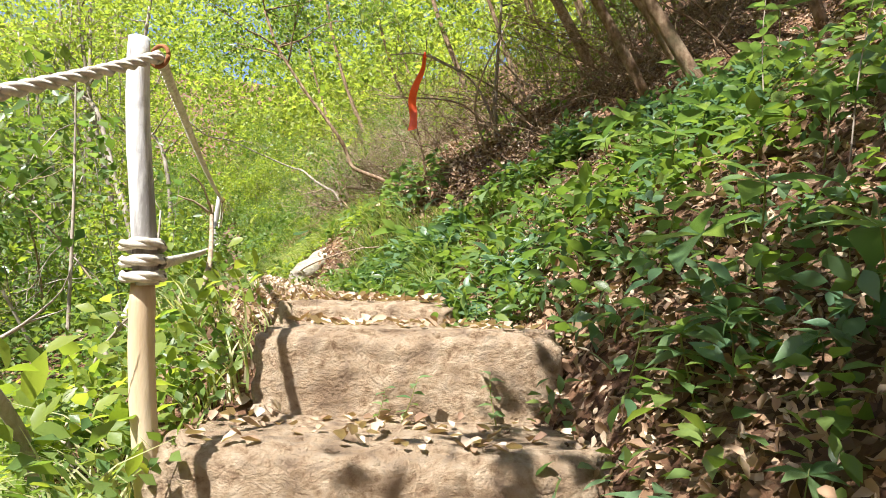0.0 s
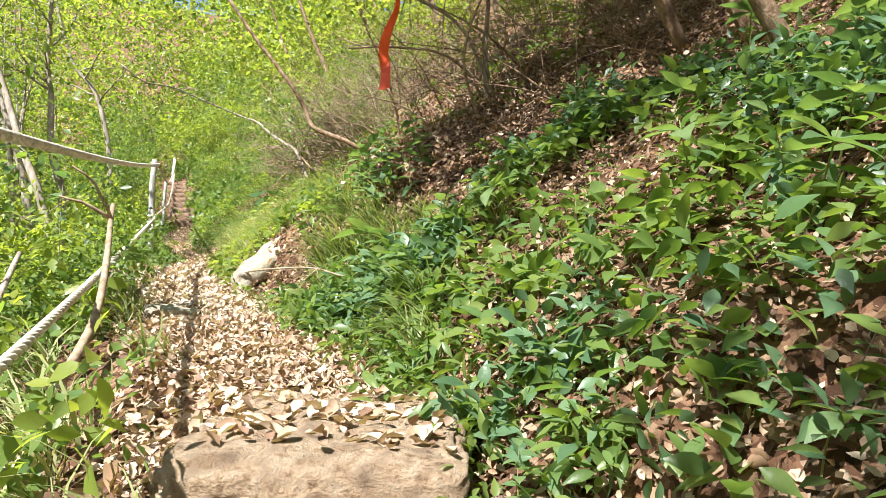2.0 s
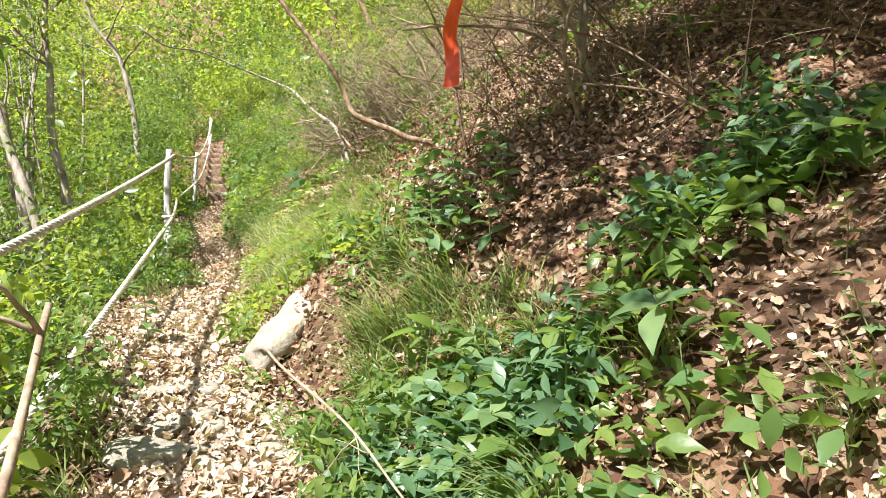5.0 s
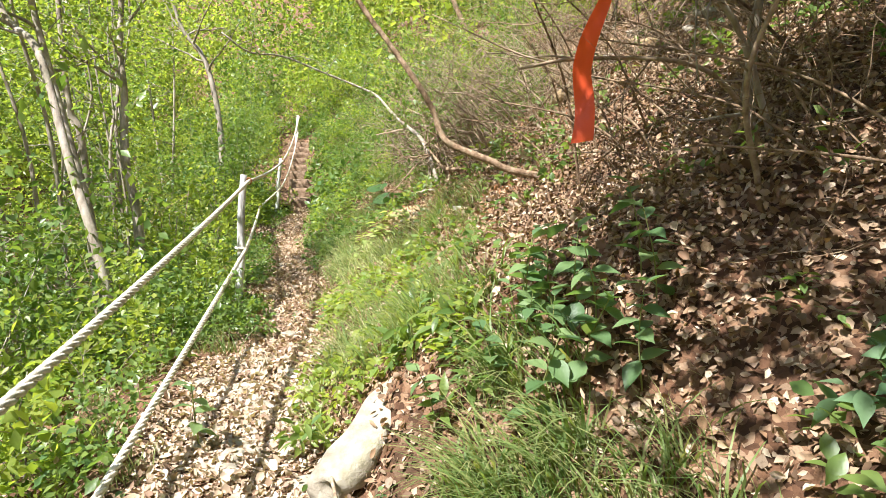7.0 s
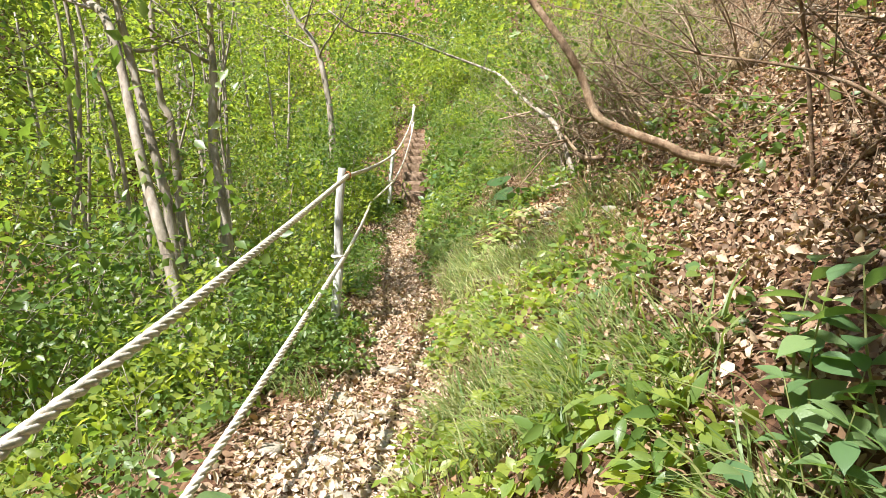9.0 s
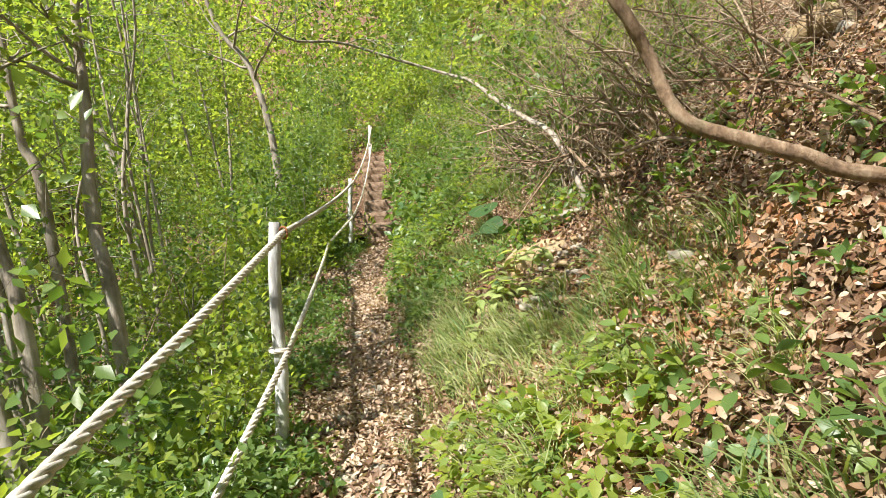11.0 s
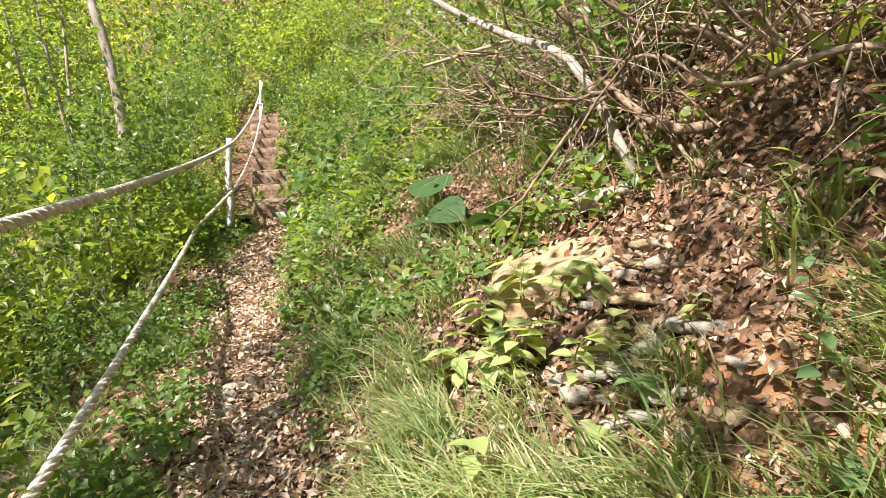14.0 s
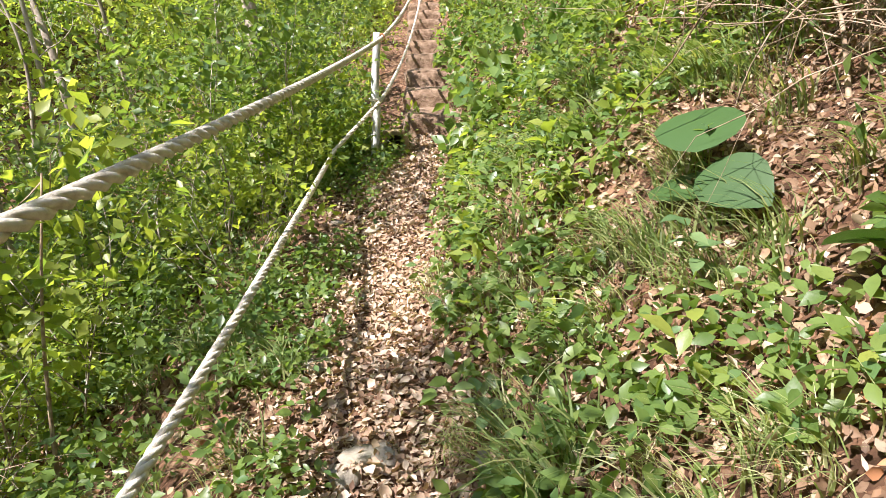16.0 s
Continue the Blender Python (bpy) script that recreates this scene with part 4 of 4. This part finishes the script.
for k in range(20):
    y = r.uniform(10.4, 15)
    cx = np.interp(y, LINE[:, 1], LINE[:, 0])
    plant_shrub((0, 2, 3, 2)[k % 4], cx + r.uniform(1.4, 3.4) + 0.4, y, r.uniform(0.4, 0.75), r)
for k in range(50):
    y = r.uniform(13.6, 23)
    cx = np.interp(y, LINE[:, 1], LINE[:, 0])
    side = -1 if k % 2 else 1
    plant_shrub((2, 0, 2, 3)[k % 4], cx + side * r.uniform(0.75, 2.2) + 0.1 * side, y, r.uniform(0.35, 0.7), r)
for k in range(32):
    y = r.uniform(7.6, 14.8)
    cx = np.interp(y, LINE[:, 1], LINE[:, 0])
    plant_shrub((2, 2, 2, 3, 0)[k % 5], cx - (r.uniform(1.8, 3.2) if k % 5 == 3 else r.uniform(1.1, 2.9)), y, r.uniform(0.45, 0.75), r)
for x, y, s in ((-5.75, 12.85, 0.7), (-5.85, 13.2, 0.82), (-5.95, 12.6, 0.85)):
    plant_shrub(3 if s > 0.8 else 0, x, y, s, r)
for o in KINDS:
    o.matrix_world = pose(-7 - KINDS.index(o), 3 + KINDS.index(o) * 2, float(ground(-7 - KINDS.index(o), 3 + KINDS.index(o) * 2)))

# ---- far woods ----
r = np.random.default_rng(3)


def woods(n, per, x, y, z, size, round_m, label):
    """Leaves gathered in loose clumps round n places, flatter than wide."""
    off = r.normal(0, 1, (n * per, 3)) * np.array((1, 1, 0.6)) * np.repeat(round_m * r.uniform(0.6, 1.3, n), per)[:, None]
    pos = np.repeat(np.stack([x, y, z], -1), per, 0) + off
    v, f = mass(LEAF2, pos, turns(n * per, 38, r), np.repeat(size, per) * r.uniform(0.6, 1.3, n * per))
    stuff("far_woods", v, f, FAR_LEAF, label, "woods")


n = 2000
y = r.uniform(-6, 70, n)
u = np.where(r.random(n) < 0.75, -7.5 - 40 * r.random(n) ** 1.6, r.uniform(7, 30, n))
x = np.interp(y, LINE[:, 1], LINE[:, 0]) + u
z = ground(x, y) + r.uniform(0, 1, n) ** 0.7 * (3.0 + 9 * (vnoise(x * 0.35, y * 0.35) + 0.5))
woods(n, 44, x, y, z, 0.24 * (1 + np.clip(np.abs(u) - 10, 0, 30) / 25), 0.75, "far green woodland filling the valley and slope")
n = 1300
y = r.uniform(23, 60, n)
x = np.interp(y, LINE[:, 1], LINE[:, 0]) + r.normal(-3, 10, n)
z = ground(x, y) + r.uniform(0, 1, n) ** 0.8 * (12 + 0.45 * (y - 23))
woods(n, 46, x, y, z, 0.22 * (1 + (y - 23) / 40), 0.9, "far green woodland beyond the top of the steps")
n = 800
y = r.uniform(15, 60, n)
x = np.interp(y, LINE[:, 1], LINE[:, 0]) + r.uniform(2.5, 26, n)
z = ground(x, y) + r.uniform(0, 1, n) ** 0.9 * 6
woods(n, 42, x, y, z, 0.2 * (1 + (y - 15) / 45), 0.8, "green woodland covering the upper slope")
n = 1100
y = r.uniform(12, 62, n)
x = np.interp(y, LINE[:, 1], LINE[:, 0]) - r.uniform(14, 40, n)
z = ground(x, y) + r.uniform(0.0, 1.0, n) ** 0.8 * (10 + 12 * (vnoise(x * 0.25, y * 0.25) + 0.5))
woods(n, 40, x, y, z, np.full(n, 0.45), 1.3, "tall far green woodland across the valley")

# ---- leaf litter ----
r = np.random.default_rng(11)


def strip(n, y0, y1, u0, u1, r, power=1.0):
    y = r.uniform(y0, y1, n)
    cx = np.interp(y, LINE[:, 1], LINE[:, 0])
    sl = np.interp(y, LINE[:, 1], np.gradient(LINE[:, 0], LINE[:, 1]))
    u = u0 + (u1 - u0) * r.random(n) ** power + r.normal(0, 0.045, n) + 0.22 * vnoise(y * 0.9, y * 0 + 5.5) + 0.10 * vnoise(y * 3.1, y * 0 + 9.5)
    k = np.sqrt(1 + sl * sl)
    return cx + u / k, y - u * sl / k


def litter(n, y0, y1, u0, u1, size, tilt, label, power=1.0, lift=0.015, material=LITTER):
    x, y = strip(n, y0, y1, u0, u1, r, power)
    z = ground(x, y) + 0.006 + r.uniform(0.0, lift * 2, n)
    rot = np.einsum("nij,njk->nik", slope_frame(x, y), turns(n, tilt, r))
    s = r.uniform(size * 0.55, size * 1.35, n)
    pos, size3, h = np.stack([x, y, z], -1), np.stack([s * r.uniform(0.5, 1.5, n), s * r.uniform(0.8, 1.1, n), s * r.uniform(0.2, 1.9, n)], -1), n // 2
    v, f = join([mass(CURL, pos[:h], rot[:h], size3[:h]), mass(CURL_B, pos[h:], rot[h:], size3[h:])])
    return stuff("leaf_litter", v, f, material, label, "leaf litter")


litter(6500, 2.8, 4.7, -0.5, 0.28, 0.036, 26, "brown dead leaves carpeting the trodden path", 1.0, 0.02, PATH_LITTER)
# this stretch takes the litter whose colour holds the sun's glare
litter(6500, 4.4, 7.3, -0.42, 0.24, 0.038, 24, "pale dead leaves, lightened for sun glare, carpeting the sunlit path", 1.0, 0.015, SUNLIT_LITTER)
litter(9000, 7.0, 14.8, -0.28, 0.34, 0.038, 22, "brown dead leaves carpeting the narrow path", 1.0, 0.015, PATH_LITTER)
litter(2800, 7.2, 10.4, 0.9, 2.6, 0.032, 34, "rusty dead leaves over a bare orange patch", 1.0, 0.02, LITTER_RED)
litter(56000, 0.3, 16, 0.3, 4.6, 0.035, 36, "brown dead leaves strewn over the bank", 1.2, 0.035)
litter(9000, 4.8, 8.8, 0.9, 3.2, 0.04, 38, "brown dead leaves heaped under the brushwood", 1.0, 0.04)
litter(6000, -1, 16, -2.5, -0.36, 0.055, 28, "brown dead leaves below the shrubs")
for (x0, x1, y0, y1, zt, n) in ((-0.4, 0.65, 1.7, 2.12, 0.915, 90), (-0.3, 0.55, 2.3, 2.62, 1.185, 110), (-0.42, 0.20, 2.75, 3.28, 1.275, 190)):
    x, y = r.uniform(x0, x1, n), r.uniform(y0, y1, n)
    s = r.uniform(0.03, 0.06, n)
    v, f = mass(CURL, np.stack([x, y, np.full(n, zt) + r.uniform(0.0, 0.02, n)], -1), turns(n, 14, r), s)
    stuff("leaf_litter", v, f, PATH_LITTER, "dead leaves lying on a clay step", "leaf litter")

def crumbs(n, y0, y1, u0, u1, material, label):
    x, y = strip(n, y0, y1, u0, u1, r)
    rot = np.einsum("nij,njk->nik", slope_frame(x, y), turns(n, 34, r))
    s = r.uniform(0.015, 0.048, n)
    v, f = mass(LEAF2, np.stack([x, y, ground(x, y) + r.uniform(0.004, 0.024, n)], -1), rot, np.stack([s * r.uniform(0.3, 1.3, n), s, s], -1))
    stuff("leaf_crumbs", v, f, material, label, "leaf litter")


crumbs(85000, 0.2, 15.5, 0.3, 4.2, LITTER, "crumbled brown leaf scraps and twigs on the bank")
crumbs(26000, 2.9, 15, -0.5, 0.28, PATH_LITTER, "crumbled pale leaf scraps on the path")

# ---- grass ----
def blade(n=4):
    v, f = [], []
    for i in range(n + 1):
        g = i / n
        w = 0.014 * (1 - g * 0.92)
        v += [(-w, 0.62 * g ** 1.7, 1.0 * g - 0.55 * g * g), (w, 0.62 * g ** 1.7, 1.0 * g - 0.55 * g * g)]
    for i in range(n):
        f += [(2 * i, 2 * i + 1, 2 * i + 3), (2 * i, 2 * i + 3, 2 * i + 2)]
    return np.array(v), np.array(f)


def tuft_field(name, n_tufts, y0, y1, u0, u1, height, material, label, blades=55, power=1.0):
    x, y = strip(n_tufts, y0, y1, u0, u1, r, power)
    keep = (np.hypot(x + 1.11, y - 5.95) > 0.38) & (np.hypot(x + 0.95, y - 5.4) > 0.25) & (np.hypot(x + 2.15, y - 10.15) > 0.42)
    x, y = x[keep], y[keep]
    n_tufts = len(x)
    px = np.repeat(x, blades) + r.normal(0, 0.045, n_tufts * blades)
    py = np.repeat(y, blades) + r.normal(0, 0.045, n_tufts * blades)
    n = len(px)
    s = r.uniform(0.5, 1.25, n) * np.repeat(r.uniform(0.7, 1.2, n_tufts), blades) * height
    down = np.repeat(np.full(n_tufts, math.pi / 2), blades) + r.normal(0, 1.1, n)
    v, f = mass(blade(), np.stack([px, py, ground(px, py) - 0.02], -1), turns(n, 10, r, down), s)
    return stuff(name, v, f, material, label, "grass")


tuft_field("grass", 60, 3.4, 7.2, 0.38, 1.2, 0.38, GRASS, "long drooping green grass on the bank")
tuft_field("grass", 64, 5.6, 12.5, 0.30, 1.0, 0.25, GRASS_DRY, "yellow-green drooping grass edging the path")
tuft_field("grass", 90, 8.0, 14.5, 0.4, 1.8, 0.36, GRASS, "drooping green grass tufts on the bank")
tuft_field("grass", 24, 7.2, 10.2, 0.45, 1.4, 0.30, GRASS_DRY, "large yellow-green drooping grass tufts on the bank", 70)
tuft_field("grass", 6, 4.9, 5.5, 0.6, 0.95, 0.44, GRASS, "large drooping grass tussock beside the pale rock", 80)
tuft_field("grass", 5, 8.7, 9.3, 0.6, 1.05, 0.32, GRASS_DRY, "large yellow-green grass tussock below the bare earth", 80)
tuft_field("grass", 6, 7.9, 8.5, 0.95, 1.3, 0.30, GRASS, "drooping green tussock on the rusty bank", 60)
tuft_field("grass", 9, 7.5, 8.7, 0.85, 1.6, 0.32, GRASS, "green grass tussocks among rusty dead leaves", 60)
tuft_field("grass", 6, 10.6, 11.6, 0.9, 1.25, 0.34, GRASS, "long green grass hanging over the boulder", 70)
tuft_field("grass", 80, 3.0, 14.5, -1.1, -0.42, 0.28, GRASS, "short green grass below the rope")
tuft_field("grass", 26, 1.4, 4.4, -1.0, -0.55, 0.45, GRASS_DRY, "dry straw-coloured stalks beside the steps", 30)

# ---- small leafy ground cover ----
def cover(n_pl, y0, y1, u0, u1, leaf, height, material, label, leaves=9, power=1.0, tilt=24, shape=LEAF6, bare=-0.16):
    x, y = strip(n_pl, y0, y1, u0, u1, r, power)
    keep = (vnoise(x * 1.1 + 30, y * 1.1) > bare) & (np.hypot(x + 1.11, y - 5.85) > 0.34) & (np.hypot(x + 2.15, y - 10.25) > 0.30)
    x, y = x[keep], y[keep]
    n = len(x)
    yaw = (np.repeat(r.uniform(0, 6.3, n), leaves) + np.tile(np.arange(leaves) * 2.4, n)) + r.normal(0, 0.2, n * leaves)
    h = np.repeat(r.uniform(0.4, 1.2, n) * height, leaves) * np.tile(0.45 + 0.55 * np.arange(leaves) / leaves, n)
    out = np.repeat(r.uniform(0.01, 0.05, n), leaves)
    px, py = np.repeat(x, leaves) - np.sin(yaw) * out, np.repeat(y, leaves) + np.cos(yaw) * out
    pos = np.stack([px, py, np.repeat(ground(x, y), leaves) + h], -1)
    s = np.repeat(r.uniform(0.7, 1.3, n), leaves) * r.uniform(0.7, 1.15, n * leaves) * leaf
    v, f = mass(shape, pos, turns(n * leaves, tilt, r, yaw), s)
    return stuff("ground_cover", v, f, material, label, "undergrowth")


cover(520, -0.5, 3.2, 0.42, 3.4, 0.075, 0.22, GREEN_DEEP, "dark green broad-leaved undergrowth on the bank", 7, 1.1, 36, POINTED, 0.03)
cover(110, 7.0, 9.2, 0.9, 2.3, 0.075, 0.18, GREEN_MID, "bright green seedlings on the rusty bank", 7, 1.0, 32, POINTED, -0.3)
cover(900, 2.9, 4.5, 0.36, 2.3, 0.08, 0.22, GREEN_DEEP, "dark green pointed-leaved undergrowth above the path", 7, 1.2, 34, POINTED, -0.05)
cover(170, 2.5, 4.4, 0.22, 0.55, 0.07, 0.18, GREEN_MID, "green seedlings leaning over the edge of the path", 7, 1.0, 36, LANCE, -0.5)
cover(260, 4.3, 5.9, 0.22, 0.9, 0.08, 0.20, GREEN_MID, "green pointed-leaved plants round the grass tussock", 8, 1.0, 40, LANCE, -0.3)
cover(300, 2.3, 4.4, 0.5, 1.9, 0.10, 0.22, GREEN_MID, "pale green pointed-leaved plants on the bank", 6, 1.0, 30, POINTED, -0.3)
cover(330, 0.0, 4.8, 0.42, 2.6, 0.06, 0.16, GREEN_MID, "small green seedlings between the broad leaves", 9)
cover(560, 5.0, 15, 0.5, 4.5, 0.07, 0.18, GREEN_MID, "green seedlings scattered over the leafy bank", 8, 1.0, 28, LEAF6, 0.0)
cover(480, 5.0, 9.0, 0.26, 1.0, 0.06, 0.14, GREEN_LIGHT, "light small-leaved plants edging the path", 9, 1.0, 30)
cover(1350, 8.5, 15, 0.34, 1.7, 0.058, 0.17, GREEN_MID, "small-leaved green plants edging the path", 9, 1.3, 34, LEAF6, -0.08)
cover(380, 9.0, 15, 0.4, 2.2, 0.08, 0.2, GREEN_LIGHT, "light green leafy plants on the bank", 8, 1.0, 30, LEAF6, 0.0)
cover(3400, -1, 16, -3.2, -0.5, 0.055, 0.32, GREEN_MID, "dense small-leaved green undergrowth below the rope", 11, 1.2, 38, LEAF2, -0.32)
cover(1500, -1, 16, -3.0, -0.6, 0.085, 0.48, GREEN_LIGHT, "light green leafy undergrowth below the rope", 10, 1.2, 38, LEAF6, 0.02)
cover(1200, 7.5, 15, -0.9, -0.2, 0.05, 0.14, GREEN_MID, "low green plants along the edge of the path", 9, 1.0, 32)
cover(1200, 13.2, 24, 0.36, 3.5, 0.11, 0.5, GREEN_MID, "green undergrowth crowding the distant steps", 9, 1.3, 40, LEAF2, -0.2)
cover(1100, 13.6, 24, -3.0, -0.44, 0.11, 0.5, GREEN_LIGHT, "light green undergrowth beside the distant steps", 9, 1.3, 40, LEAF2, -0.2)


# ---- single broad-leaved plants, each leaf a part ----
SHAPES = [mesh_of("leaf", s[0], s[1], GREEN_PART, True) for s in (BROAD, POINTED)] + [mesh_of("leaf", ROUND[0], ROUND[1], GREEN_DARK, True), mesh_of("leaf", BROAD[0], BROAD[1], PALE_PART, True)]


def seedling(name, shape, leaves, height, size, label, seed, whorl=False, group="broad-leaved plants"):
    r = np.random.default_rng(seed)
    e = root(name, label, "plant", None, group)
    top = np.array((r.normal(0, 0.04), r.normal(0, 0.04), height))
    line = smooth_line([(0, 0, -0.06), top * 0.5 + np.array((0.02, -0.01, 0)), top], 10)
    v, f = tube(line, np.linspace(0.0045, 0.002, 10), 5)
    part("stem", mesh_of("stem", v, f, BARK if height > 0.45 else GRASS, True), e)
    for k in range(leaves):
        g = (0.93 if whorl else 0.35 + 0.65 * k / max(1, leaves - 1))
        p = line[int(g * 9)]
        yaw = k * (360 / leaves if whorl else 137) + r.normal(0, 12)
        ob = part("leaf", SHAPES[shape], e)
        s = size * r.uniform(0.75, 1.15)
        ob.matrix_local = pose(p[0], p[1], p[2], r.normal(8, 14) - (6 if shape == 2 else 0), r.normal(0, 12), yaw) @ Matrix.Diagonal((s, s, s, 1))
    return e


PROTO = [seedling("whorled_plant", 1, 7, 0.22, 0.15, "green woodland plant with a whorl of pointed leaves", 1, True),
         seedling("whorled_plant", 1, 6, 0.30, 0.17, "tall green plant with a whorl of pointed leaves", 2, True),
         seedling("broad_seedling", 0, 8, 0.30, 0.10, "light green seedling with oval leaves", 3),
         seedling("broad_seedling", 0, 11, 0.55, 0.095, "leafy green sapling with oval leaves", 4),
         seedling("tall_sapling", 0, 16, 1.0, 0.10, "thin upright sapling with broad green leaves", 5),
         seedling("big_leaved_plant", 2, 3, 0.20, 0.30, "low plant with large round dark green leaves", 6),
         seedling("pale_seedling", 3, 7, 0.17, 0.10, "low pale yellow-green seedling beside the boulder", 7),
         seedling("broad_sapling", 0, 10, 0.45, 0.14, "dark green sapling with broad oval leaves", 8)]
used = set()


def set_plant(k, x, y, s, r, lean=8):
    m = pose(x, y, float(ground(x, y)), r.normal(0, lean), r.normal(0, lean), r.uniform(0, 360)) @ Matrix.Scale(s, 4)
    if k in used:
        copy_thing(PROTO[k], m)
    else:
        used.add(k)
        PROTO[k].matrix_world = m


r = np.random.default_rng(55)
for k, x, y, s in ((5, -2.85, 11.6, 1.0), (5, -2.42, 10.9, 0.8), (5, -1.2, 7.3, 0.5), (7, -0.33, 5.88, 1.0), (7, -0.20, 5.72, 0.9), (7, -0.46, 6.05, 0.85), (7, -0.05, 5.55, 0.8), (7, -0.55, 5.72, 0.7), (3, -2.42, 9.9, 0.5),
                   (3, -1.62, 9.35, 0.8), (2, -1.5, 9.2, 0.9), (2, -1.55, 4.6, 1.0), (4, -1.75, 4.5, 0.9), (4, -1.5, 3.5, 1.0),
                   (3, -1.35, 3.9, 1.0), (2, -1.95, 6.0, 1.2), (3, -1.75, 5.2, 0.8), (3, -0.95, 5.55, 0.6), (2, 0.75, 1.95, 0.9), (2, 0.85, 2.2, 1.2), (3, 0.95, 2.5, 0.8), (1, 1.0, 1.7, 1.1), (1, 1.05, 1.35, 1.0),
                   (2, -0.9, 7.3, 1.0), (3, -2.5, 8.2, 0.45), (2, -2.2, 8.0, 0.9), (2, -3.4, 11.0, 0.8), (3, -1.3, 1.5, 0.9), (4, -1.3, 1.0, 0.9), (4, 1.6, 3.0, 0.9), (4, 1.5, 2.2, 0.8)):
    set_plant(k, x, y, s, r)
for x, y, z, s in ((0.12, 2.08, 0.91, 0.5), (0.05, 2.06, 0.91, 0.4), (0.42, 2.05, 0.91, 0.55), (0.35, 2.6, 1.18, 0.5)):
    copy_thing(PROTO[2], pose(x, y, z, 0, 0, 400 * x) @ Matrix.Scale(s, 4))
for k in range(11):
    set_plant(7, -0.36 + r.normal(0, 0.17), 5.80 + r.normal(0, 0.17), r.uniform(0.55, 1.0), r)
for k in range(13):
    set_plant(6, -2.33 + r.normal(0, 0.13), 10.0 + r.normal(0, 0.16), r.uniform(0.75, 1.15), r)
for k in range(9):
    set_plant(6, -2.1 + r.normal(0, 0.3), 9.4 + r.normal(0, 0.25), r.uniform(0.5, 0.9), r)
for k in range(100):
    y = r.uniform(1.0, 4.9)
    cx = np.interp(y, LINE[:, 1], LINE[:, 0])
    u = 0.6 + 2.6 * r.random() ** 1.3
    set_plant((0, 1, 0, 1, 2)[k % 5], cx + u, y + 0.1 * u, r.uniform(0.55, 1.1), r)
for k in range(50):
    y = r.uniform(6, 15)
    cx = np.interp(y, LINE[:, 1], LINE[:, 0])
    u = 0.6 + 3 * r.random()
    set_plant((2, 2, 3, 0)[k % 4], cx + u, y + 0.35 * u, r.uniform(0.5, 0.95), r)
for k in range(60):
    y = r.uniform(0, 15)
    cx = np.interp(y, LINE[:, 1], LINE[:, 0])
    set_plant((2, 3, 3, 4)[k % 4], cx - (r.uniform(1.5, 2.6) if k % 4 == 3 else r.uniform(0.85, 2.4)), y, r.uniform(0.6, 1.1), r)
